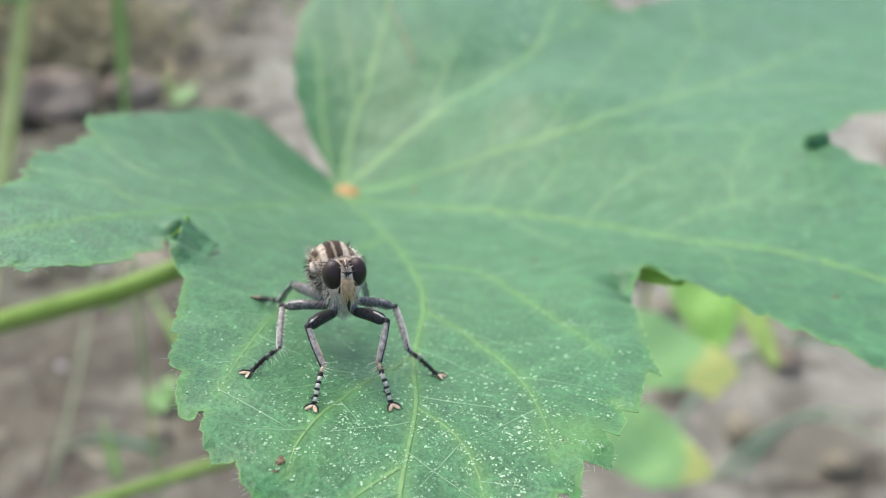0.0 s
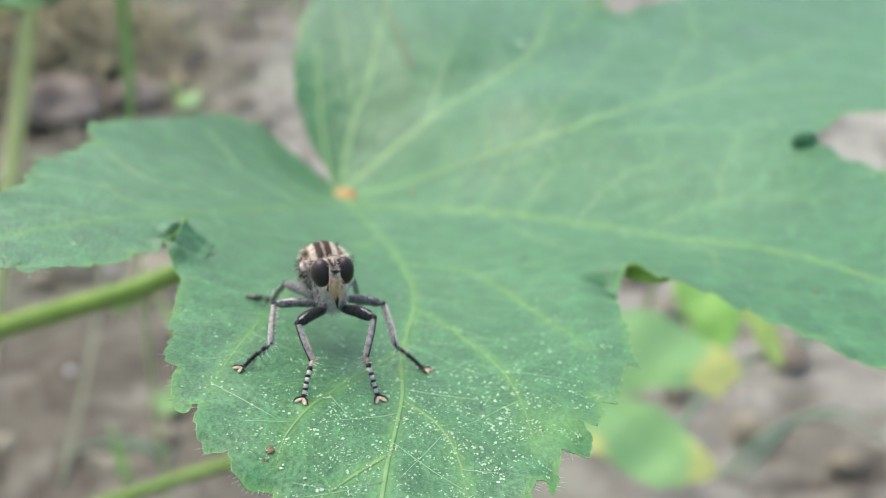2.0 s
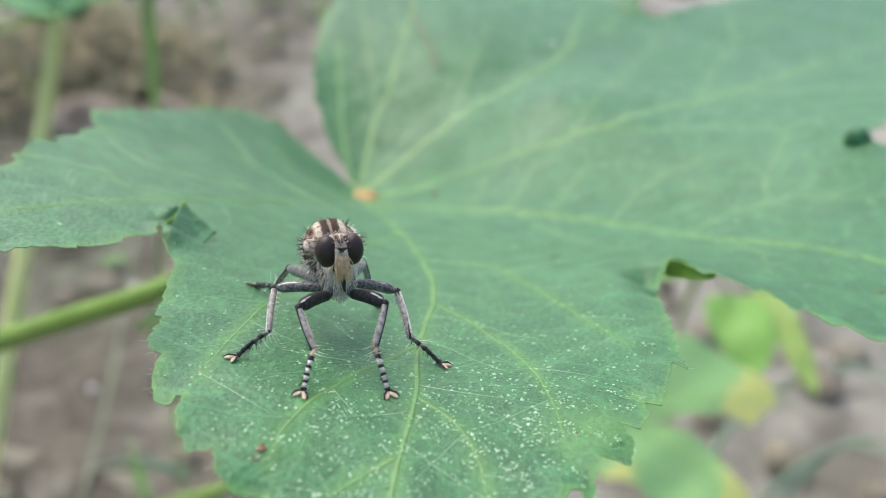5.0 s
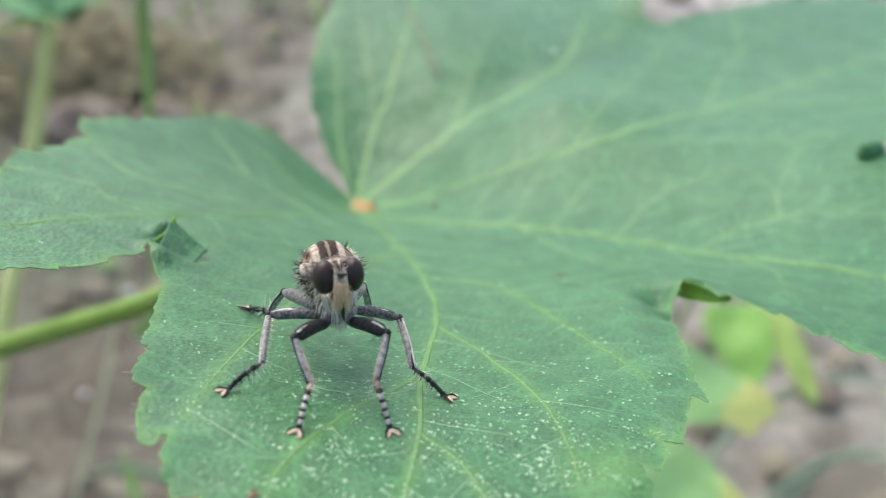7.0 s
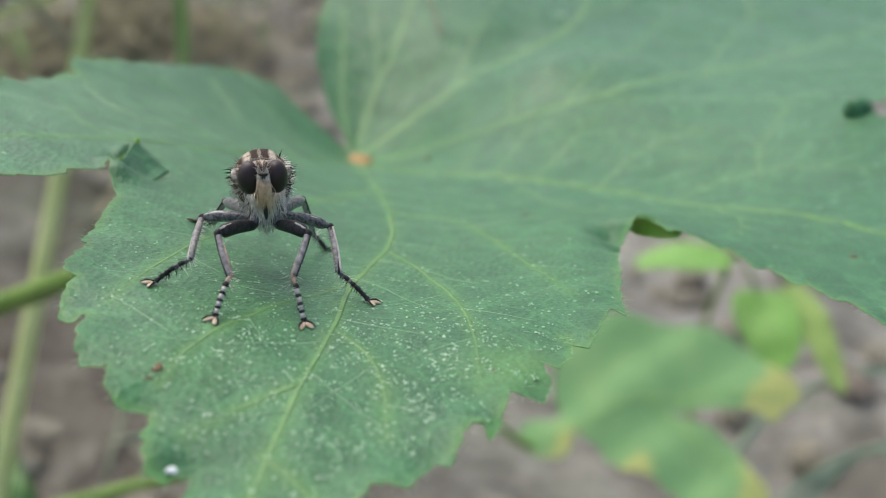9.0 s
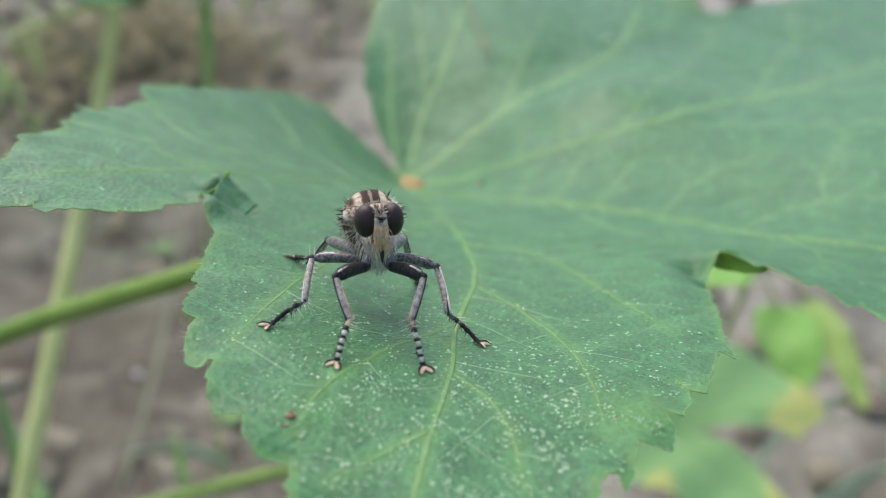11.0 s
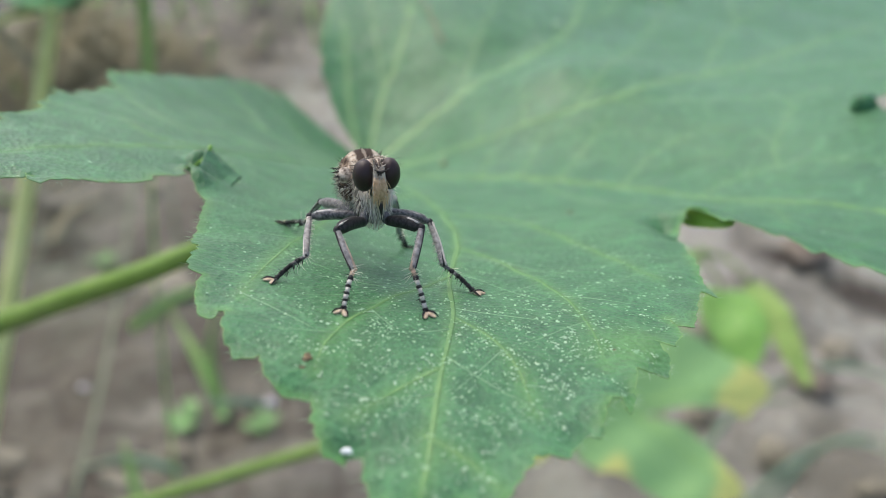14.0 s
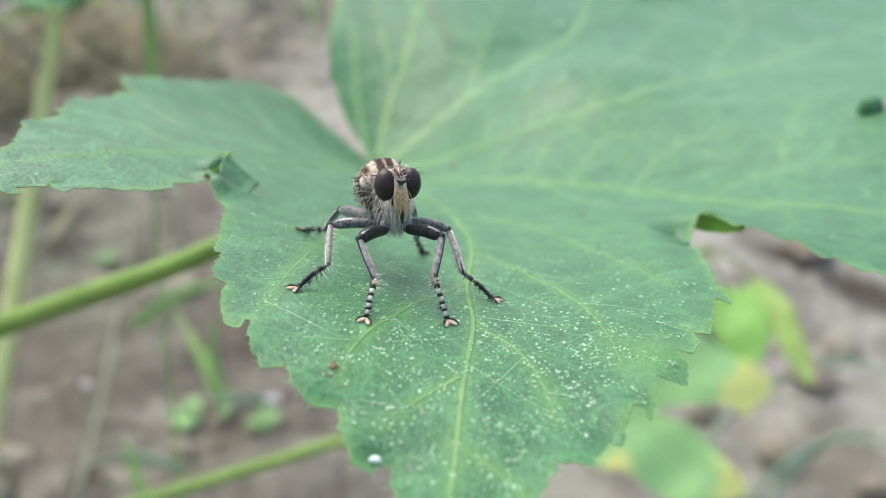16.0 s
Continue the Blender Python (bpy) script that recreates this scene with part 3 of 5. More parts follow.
H = (HUB.x, HUB.y)
MAIN_VEINS = [
    [H, (-0.0115, 0.1397), (-0.0054, 0.1170), (-0.0012, 0.0987), (-0.0002, 0.0887), (-0.0006, 0.0769), (-0.0008, 0.0700), (-0.0004, 0.0618), (-0.0012, 0.0527), (-0.0018, 0.0440), (-0.0027, 0.0370)],
    [H, (-0.0195, 0.1400), (-0.0243, 0.1138), (-0.0300, 0.0985), (-0.0366, 0.0870), (-0.0414, 0.0790)],
    [H, (-0.0090, 0.1502), (0.0061, 0.1409), (0.0156, 0.1364), (0.0270, 0.1305), (0.0345, 0.1257), (0.0512, 0.1055), (0.0660, 0.0850)],
    [H, (-0.0050, 0.1630), (0.0034, 0.1602), (0.0115, 0.1590), (0.0206, 0.1598), (0.0293, 0.1630), (0.0409, 0.1726), (0.0536, 0.1852), (0.0686, 0.1970), (0.0980, 0.2213)],
    [H, (-0.0145, 0.1715), (-0.0060, 0.1785), (-0.0006, 0.1815), (0.0134, 0.1960), (0.0242, 0.2120), (0.0311, 0.2408)],
    [H, (-0.0177, 0.1752), (-0.0160, 0.1873), (-0.0139, 0.1938), (-0.0113, 0.2118), (-0.0095, 0.2337), (-0.0040, 0.2700)],
    [H, (-0.0196, 0.1695), (-0.0227, 0.1825), (-0.0240, 0.1924), (-0.0256, 0.2050)],
]
FRONT_SIDES = [
    [(0.0000, 0.0875), (0.0052, 0.0775), (0.0083, 0.0704), (0.0101, 0.0631), (0.0108, 0.0560)],
    [(-0.0003, 0.0617), (0.0027, 0.0586), (0.0044, 0.0548), (0.0052, 0.0500)],
    [(-0.0010, 0.0720), (-0.0049, 0.0649), (-0.0077, 0.0596), (-0.0092, 0.0555), (-0.0096, 0.0515)],
    [(-0.0013, 0.0540), (-0.0040, 0.0513), (-0.0068, 0.0477)],
    [(-0.0025, 0.1050), (0.0060, 0.1030), (0.0105, 0.0930), (0.0145, 0.0818), (0.0179, 0.0740)],
    [(-0.0060, 0.1190), (-0.0120, 0.0950), (-0.0142, 0.0800), (-0.0156, 0.0680), (-0.0163, 0.0600)],
    [(-0.0020, 0.0470), (0.0008, 0.0450), (0.0030, 0.0425)],
]
FAR_SIDES = [
    [(-0.0006, 0.1815), (0.0017, 0.1931), (0.0053, 0.2088), (0.0094, 0.2267)],
    [(0.0206, 0.1598), (0.0235, 0.1652), (0.0271, 0.1732), (0.0324, 0.1882), (0.0427, 0.2143), (0.0525, 0.2370)],
    [(0.0467, 0.1785), (0.0543, 0.2010), (0.0648, 0.2220), (0.0824, 0.2477)],
    [(0.0536, 0.1852), (0.0646, 0.1841), (0.0746, 0.1829), (0.0817, 0.1815)],
    [(0.0258, 0.1613), (0.0423, 0.1596), (0.0519, 0.1585), (0.0568, 0.1558), (0.0650, 0.1577)],
    [(0.0038, 0.1600), (0.0036, 0.1673), (0.0038, 0.1732)],
    [(0.0112, 0.1591), (0.0112, 0.1634), (0.0116, 0.1677), (0.0104, 0.1716)],
    [(0.0242, 0.2120), (0.0325, 0.2224), (0.0403, 0.2380)],
    [(0.0633, 0.2198), (0.0663, 0.2368), (0.0716, 0.2575)],
    [(-0.0160, 0.1880), (-0.0183, 0.1998), (-0.0211, 0.2157), (-0.0234, 0.2287)],
    [(-0.0117, 0.2097), (-0.0141, 0.2165), (-0.0170, 0.2277)],
]
RIGHT_SIDES = [
    [(0.0031, 0.1425), (0.0049, 0.1520), (0.0066, 0.1571)],
    [(0.0092, 0.1397), (0.0122, 0.1489), (0.0150, 0.1560)],
    [(0.0153, 0.1366), (0.0191, 0.1446), (0.0255, 0.1559)],
    [(0.0244, 0.1320), (0.0293, 0.1404), (0.0358, 0.1461), (0.0434, 0.1477)],
    [(0.0345, 0.1257), (0.0398, 0.1298), (0.0472, 0.1311), (0.0530, 0.1294), (0.0600, 0.1247)],
    [(0.0474, 0.1312), (0.0488, 0.1387), (0.0538, 0.1480), (0.0560, 0.1555)],
    [(0.0390, 0.1210), (0.0400, 0.1100), (0.0370, 0.0960)],
    [(0.0100, 0.1391), (0.0180, 0.1240), (0.0240, 0.1120)],
]
LEFT_SIDES = [
    [(-0.0190, 0.1500), (-0.0240, 0.1520), (-0.0300, 0.1590), (-0.0340, 0.1640)],
    [(-0.0205, 0.1350), (-0.0261, 0.1400), (-0.0311, 0.1420), (-0.0396, 0.1390), (-0.0439, 0.1371)],
    [(-0.0225, 0.1215), (-0.0270, 0.1210), (-0.0349, 0.1142), (-0.0400, 0.1150), (-0.0469, 0.1230)],
    [(-0.0309, 0.1420), (-0.0372, 0.1513), (-0.0394, 0.1542)],
    [(-0.0290, 0.1005), (-0.0346, 0.0987), (-0.0403, 0.1050)],
]
SIDE_VEINS = FRONT_SIDES + FAR_SIDES + RIGHT_SIDES + LEFT_SIDES

leaf = build_leaf()


def vein(points, r0, r1, material, name="vein"):
    """A vein that lies half sunk in the upper face."""
    line = curve([(x, y, 0) for x, y in points], 10)
    pts = [on_blade(p.x, p.y, 0.000006) for p in line]
    n = len(pts)
    return Mesh().tube(pts, [(r0 + (r1 - r0) * i / (n - 1)) * min(1, 0.25 + (n - 1 - i) / 12) for i in range(n)], 8, 0.13).done(name, material, leaf)


for _k, _v in enumerate(MAIN_VEINS):
    vein(_v, 0.00034 if _k < 2 or _k > 4 else 0.00050, 0.00016 if _k < 2 or _k > 4 else 0.00028, FRONT_VEIN if _k < 2 else VEIN if _k < 3 else PALE_VEIN)
for _v in SIDE_VEINS:
    vein(_v, 0.00020 if _v[0][1] < 0.12 else 0.00021, 0.00009 if _v[0][1] < 0.12 else 0.00013, FRONT_VEIN if _v[0][1] < 0.12 else SIDE_VEIN, "side_vein")


def inside(x, y, margin=0.004):
    d = math.degrees(math.atan2(y - HUB.y, x - HUB.x)) % 360
    if d < 143:
        d += 360
    if d > 479:
        return False
    return math.hypot(x - HUB.x, y - HUB.y) < float(reach(d)) - margin


def build_fine_veins():
    """The net of thin cross veins between the larger ones."""
    rng = random.Random(11)
    m = Mesh()
    for line in MAIN_VEINS + SIDE_VEINS:
        c = curve([(x, y, 0) for x, y in line], 12)
        run, side = 0.0, 1
        front = line[0][1] < 0.12 or line is MAIN_VEINS[0]
        step = 0.0042 if line in MAIN_VEINS else 0.0034 if not front else 0.0048
        for i in range(3, len(c) - 1):
            run += (c[i] - c[i - 1]).length
            if run < step:
                continue
            run = rng.uniform(-0.001, 0.001)
            side = -side
            d = (c[i + 1] - c[i - 1]).normalized()
            lean = rng.uniform(52, 74) if front else rng.uniform(38, 62)
            d.rotate(Euler((0, 0, radians(lean * side))))
            size = rng.uniform(0.006, 0.020) if line in MAIN_VEINS else rng.uniform(0.003, 0.008)
            p, pts = c[i].copy(), []
            for _ in range(9):
                if not inside(p.x, p.y):
                    break
                pts.append(on_blade(p.x, p.y, 0.00001))
                d.rotate(Euler((0, 0, radians(-side * (rng.uniform(-3, 3) if front else rng.uniform(-2, 7))))))
                p = p + d * (size / 8)
            if len(pts) > 3:
                n = len(pts)
                fat = 1.0 if pts[0].y > 0.12 else 0.50
                m.tube(pts, [fat * (0.00014 - 0.00010 * k / n) for k in range(n)], 5, 0.18)
    m.done("vein_net", FINE_VEIN, leaf)["kind"] = "stuff"


build_fine_veins()

# Pale specks scattered over the blade, thick on the front lobe.
def build_specks():
    rng = random.Random(21)
    m = Mesh()
    # middle, spread and count of each field of specks
    fields = [(0.0, 0.058, 0.015, 4300), (0.0040, 0.051, 0.010, 2700), (0.0120, 0.057, 0.006, 1600), (-0.0060, 0.054, 0.007, 1100), (0.0, 0.072, 0.016, 420), (0.045, 0.145, 0.022, 1300), (0.028, 0.187, 0.016, 800), (0.0, 0.19, 0.03, 90)]
    for cx, cy, wide, count in fields:
        for _ in range(count):
            x, y = rng.gauss(cx, wide), rng.gauss(cy, wide)
            if noise.noise(Vector((x, y, 0)) * 420) < rng.uniform(-0.45, 0.35):
                continue
            if not inside(x, y, 0.0012):
                continue
            r = 0.000028 + 0.000092 * rng.random() ** 2.6
            if y > 0.1:
                r *= 1.6
            for k in range(1 if rng.random() < 0.7 else 2):
                p = (x + k * rng.gauss(0, r * 1.4), y + k * rng.gauss(0, r * 1.4))
                m.ball(on_blade(*p, 0.00002), (r * rng.uniform(0.7, 1.5), r * rng.uniform(0.7, 1.4), r * 0.35), 6, 4, 0.9, 14000)
    tagged(m.done("pale_specks", SPECK), "tiny whitish specks scattered over the leaf", "specks", kind="stuff")


build_specks()


def build_leaf_hairs():
    """Short pale hairs along the edge of the front lobe."""
    rng = random.Random(8)
    m = Mesh()
    ex, ey, tx, ty = edge_line()
    for i in range(2, len(ex) - 2):
        if ey[i] > 0.108 or rng.random() > 0.55:
            continue
        root = on_blade(ex[i] + tx[i], ey[i] + ty[i], -0.00004)
        along = Vector((ex[i + 2] - ex[i - 2], ey[i + 2] - ey[i - 2], 0)).normalized()
        out = Vector((along.y, -along.x, 0))
        tip = root + out * rng.uniform(0.0002, 0.0008) + Vector((rng.uniform(-1, 1), rng.uniform(-1, 1), rng.uniform(-0.4, 1))) * 0.0002
        m.hair(root, tip, 0.000022)
    m.done("edge_hairs", SPECK, leaf)["kind"] = "stuff"


build_leaf_hairs()


def build_edge_rim():
    """The pale thickened margin of the front lobe, rising and falling with the edge. Its paleness includes light
    through the edge, put into the colour.
    """
    ex, ey, tx, ty = edge_line()
    run = []
    for i in range(len(ex)):
        if ey[i] < 0.108:
            far = min(1.0, math.hypot(ex[i] - HUB.x, ey[i] - HUB.y) / 0.04)
            run.append(on_blade(ex[i] + tx[i], ey[i] + ty[i], 0.0003 * far * math.sin(i * 0.21 + 2 * math.sin(i * 0.047)) - 0.00004))
    m, piece = Mesh(), [run[0]]
    for p, q in zip(run, run[1:]):
        if (q - p).length > 0.004:
            m.tube(piece, 0.00005, 6)
            piece = []
        piece.append(q)
    m.tube(piece, 0.00005, 6)
    m.done("edge_rim", RIM_SKIN, leaf, "pale yellowish margin of the blade")


build_edge_rim()
Mesh().ball(on_blade(HUB.x + 0.0012, HUB.y - 0.0022, 0.0002), (0.0022, 0.0040, 0.0011), 24, 14, 0.25, 600, Euler((radians(-12), 0, radians(14))).to_matrix()).done("stalk_joint", HUB_SKIN, leaf, "reddish-brown swelling where the stalk meets the blade")
# Leaf stalk, running down to one side below the blade.
_p = curve([HUB + Vector((0.0, 0.0, -0.0015)), (-0.057, 0.1647, 0.3723), (-0.088, 0.1829, 0.3518), (-0.1212, 0.2081, 0.3272), (-0.1938, 0.2402, 0.2844), (-0.34, 0.34, 0.20)], 8)
Mesh().tube(_p, [0.0018 + 0.0013 * min(1, i / 24) for i in range(len(_p))], 12).done("stalk", PETIOLE, leaf, "smooth bright green leaf stalk")


def patch(corners, bulge, name, material, label="", n=12, curl=0.0):
    """A small bent piece of blade between four corners, as a thin solid."""
    a, b, c, d = (Vector(p) for p in corners)
    out = (b - a).cross(d - a).normalized()
    m = Mesh()
    for layer in (0.0, -0.0003):
        for i in range(n + 1):
            for j in range(n + 1):
                u, v = i / n, j / n
                p = (a * (1 - u) + b * u) * (1 - v) + (d * (1 - u) + c * u) * v
                m.v.append(p + out * (bulge * math.sin(math.pi * u) * math.sin(math.pi * min(1, v * 0.8 + 0.1)) + curl * v**3 + layer + 0.0002 * noise.noise(p * 700)))
    k = (n + 1) ** 2
    for i in range(n):
        for j in range(n):
            q = i * (n + 1) + j
            m.f += [(q, q + 1, q + n + 2, q + n + 1), (k + q, k + q + n + 1, k + q + n + 2, k + q + 1)]
    rim = [j for j in range(n + 1)] + [i * (n + 1) + n for i in range(1, n + 1)] + [n * (n + 1) + j for j in range(n - 1, -1, -1)] + [i * (n + 1) for i in range(n - 1, 0, -1)]
    for q, r in zip(rim, rim[1:] + rim[:1]):
        m.f.append((q, k + q, k + r, r))
    return m.done(name, material, leaf, label)


UNDERSIDE = plain("leaf_underside", (0.15, 0.33, 0.030), (0.23, 0.43, 0.055), 400, 0.55, 0.3, 0.0002)
# Folded flap at one notch, rolled edge at the other, curled ear at the third.
Mesh().tube(curve([(-0.0281, 0.0893, 0.4272), (-0.0264, 0.0906, 0.4281), (-0.0258, 0.0914, 0.4292)], 6), [0.00008 + 0.00002 * k for k in range(7)] + [0.00021, 0.00023, 0.00025, 0.00024, 0.0002, 0.0001], 8).done("rolled_rim", UNDERSIDE, leaf, "rolled bright green rim")



def build_crescent():
    """The underside that shows where the edge rolls up over the notch."""
    m = Mesh()
    n = 14
    for layer in (0.0, 0.0003):
        for i in range(n + 1):
            t = i / n
            a = on_blade(0.0252 + 0.0050 * t, 0.0979 - 0.0046 * t, -0.0002)
            rise = -0.0027 * math.sin(math.pi * (0.06 + 0.94 * t) ** 0.8) ** 0.6 * (1 - 0.35 * t)
            for k in range(6):
                q = k / 5
                m.v.append(a + Vector((0, layer + 0.0006 * math.sin(math.pi * q), rise * q)) + Vector((0, 0, 0.00012 * noise.noise(a * 900) * q)))
    k = (n + 1) * 6
    for i in range(n):
        for j in range(5):
            q = i * 6 + j
            m.f += [(q, q + 6, q + 7, q + 1), (k + q, k + q + 1, k + q + 7, k + q + 6)]
    m.done("curled_flap", UNDERSIDE, leaf, "green underside of the rolled edge")


build_crescent()
patch([(-0.0261, 0.0850, 0.4283), (-0.0237, 0.0832, 0.4272), (-0.0228, 0.0906, 0.4260), (-0.0262, 0.0914, 0.4291)], -0.0003, "folded_flap", LEAF, "crumpled fold of the blade at the notch", n=18)
Mesh().ball((0.0630, 0.1430, 0.4136), (0.0021, 0.0017, 0.0019), 28, 18, 0.18, 500).done("curled_flap", LEAF, leaf, "rounded curled ear of the blade")


def build_scar():
    m = Mesh()
    c = on_blade(-0.0103, 0.0527)
    m.ball(c + Vector((0, 0, -0.00003)), (0.00046, 0.00052, 0.00009), 16, 8, 0.7, 2500)
    m.ball(on_blade(-0.0104, 0.0517, -0.00003), (0.00026, 0.00022, 0.00008), 12, 8, 0.7, 2500)
    m.done("scar", ROT, leaf, "small brown eaten spot")
    for x, y, r in ((-0.0156, 0.0560, 0.00028), (0.0116, 0.0585, 0.00024), (0.0480, 0.0930, 0.0006), (0.0140, 0.1085, 0.0006), (0.0480, 0.1800, 0.0007)):
        Mesh().ball(on_blade(x, y, -0.00002), (r, r * 0.7, r * 0.15), 12, 6, 0.7, 2000).done("blemish", ROT, leaf)


build_scar()
# A dropping, a crumb and a dry needle lying on the blade.
tagged(Mesh().ball(on_blade(-0.0067, 0.0446, 0.00025), (0.00034, 0.00026, 0.00018), 14, 10, 0.5, 3000).done("white_dropping", plain("white_crust", (0.75, 0.78, 0.76), (0.85, 0.86, 0.85), 2000, 0.7)), "small white dropping on the leaf edge", "dropping")
tagged(Mesh().ball(on_blade(0.0215, 0.2126, 0.0004), (0.0009, 0.0007, 0.0005), 14, 10, 0.45, 900).done("leaf_crumb", SPECK), "pale crumb lying on the far lobe of the leaf", "crumb")
tagged(Mesh().ball(on_blade(-0.0030, 0.1560, 0.0003), (0.0006, 0.0005, 0.0004), 14, 10, 0.45, 900).done("leaf_crumb", STRAW), "pale dry crumb lying on the leaf", "crumb")
_s = [on_blade(-0.0145 + 0.0105 * k / 10, 0.2330 - 0.0340 * k / 10 + 0.001 * math.sin(k * 0.5), 0.0007) for k in range(11)]
tagged(Mesh().tube(_s, [0.00010 + 0.00010 * k / 10 for k in range(11)], 6).done("dry_needle", plain("needle_skin", (0.30, 0.21, 0.13), (0.42, 0.32, 0.22), 900, 0.7)), "thin dry brown needle lying on the leaf", "twig")

# ---- plants below and behind ----
BRIGHT_LEAF = leaf_material("bright_leaf_skin", (0.125, 0.300, 0.045), (0.17, 0.37, 0.065), (0.24, 0.44, 0.10), 0.5)


def lobe(m, base, tip, wide, lift=0.0, teeth=6, seed=1, rows=16, cols=6, back=0.0):
    """A toothed lobe from base to tip, drooping, as a thin solid."""
    rng = random.Random(seed)
    base, tip = Vector(base), Vector(tip)
    d = tip - base
    side = d.cross(Vector((0, 0, 1))).normalized()
    up = side.cross(d).normalized()
    start = len(m.v)
    for layer in (0.0, -0.0006):
        for i in range(rows + 1):
            t = i / rows
            w = wide * (math.sin(math.pi * min(1, t * 0.90 + 0.10)) ** 0.5) * (1 - 0.25 * t) * (1 + 0.13 * (((t * teeth) % 1) - 0.5) + rng.uniform(-0.03, 0.03))
            for k in range(-cols, cols + 1):
                s = k / cols
                p = base + d * t + side * (w * s) + up * (lift * math.sin(math.pi * t) + wide * 0.02 * abs(s) + 0.002 * noise.noise((base + d * t + side * w * s) * 60) + layer)
                m.v.append(p)
    w = 2 * cols + 1
    n = (rows + 1) * w
    for i in range(rows):
        for k in range(w - 1):
            a = start + i * w + k
            m.f.append((a, a + 1, a + w + 1, a + w))
            m.f.append((n + a, n + a + w, n + a + w + 1, n + a + 1))
    rim = [start + k for k in range(w)] + [start + i * w + w - 1 for i in range(1, rows + 1)] + [start + rows * w + k for k in range(w - 2, -1, -1)] + [start + i * w for i in range(rows - 1, 0, -1)]
    for a, b in zip(rim, rim[1:] + rim[:1]):
        m.f.append((a, n + a, n + b, b))
    return m


def edge_yellow_material():
    """Green blade that has yellowed in blotches towards its tips."""
    n = Nodes("yellowing_leaf_skin", 0.5, 0.4)
    green = n.ramp(n.noise(30, 4), [(0.3, (0.22, 0.43, 0.16)), (0.6, (0.31, 0.54, 0.20)), (0.8, (0.40, 0.60, 0.22))])
    tint = n.t.nodes.new("ShaderNodeAttribute")
    tint.attribute_name = "yellowing"
    blotch = n.math("ADD", tint.outputs["Fac"], n.math("MULTIPLY", n.math("SUBTRACT", n.noise(45, 5, 0.6), 0.5), 1.1))
    n.colour(n.mix(n.ramp(blotch, [(0.40, 0.0), (0.85, 0.75)]), green, (0.72, 0.68, 0.20)))
    n.bump(n.noise(220, 4), 0.4, 0.0008)
    return n.done()


YELLOWING = edge_yellow_material()
LOW_HUB = Vector((0.0823, 0.3966, 0.1529))
LOW_OUTLINE = [(120.19, 0.0361), (98.13, 0.0302), (57.96, 0.0285), (29.78, 0.0397), (16.14, 0.0515), (5.98, 0.0626), (0.56, 0.0713), (-3.32, 0.0765),
               (-6.93, 0.0695), (-10.83, 0.0636), (-9.26, 0.0531), (-11.60, 0.0422), (-12.84, 0.0274), (-23.81, 0.0125), (-23.29, 0.0206), (-23.14, 0.0348),
               (-25.56, 0.0456), (-28.17, 0.0532), (-31.05, 0.0602), (-31.45, 0.0672), (-34.77, 0.0714), (-43.56, 0.0606), (-55.60, 0.0494), (-65.95, 0.0388),
               (-89.55, 0.0274), (-110.50, 0.0272), (-129.29, 0.0271), (-151.01, 0.0285), (-165.55, 0.0362), (-157.93, 0.0395), (-155.75, 0.0456),
               (-158.91, 0.0538), (-164.23, 0.0613), (-170.44, 0.0654), (-174.59, 0.0641), (-175.51, 0.0568), (-174.25, 0.0467), (-177.94, 0.0422),
               (172.88, 0.0472), (163.14, 0.0477), (151.69, 0.0455), (137.07, 0.0410)]


def low_height(x, y):
    """The low blade hangs tilted towards the camera's side, folded along its veins."""
    z = LOW_HUB.z + 0.2 * (x - LOW_HUB.x) + 1.06 * (y - LOW_HUB.y)
    return z + 0.0016 * np.sin(x * 130 + y * 60) + 0.0012 * np.sin(y * 210 - x * 90)


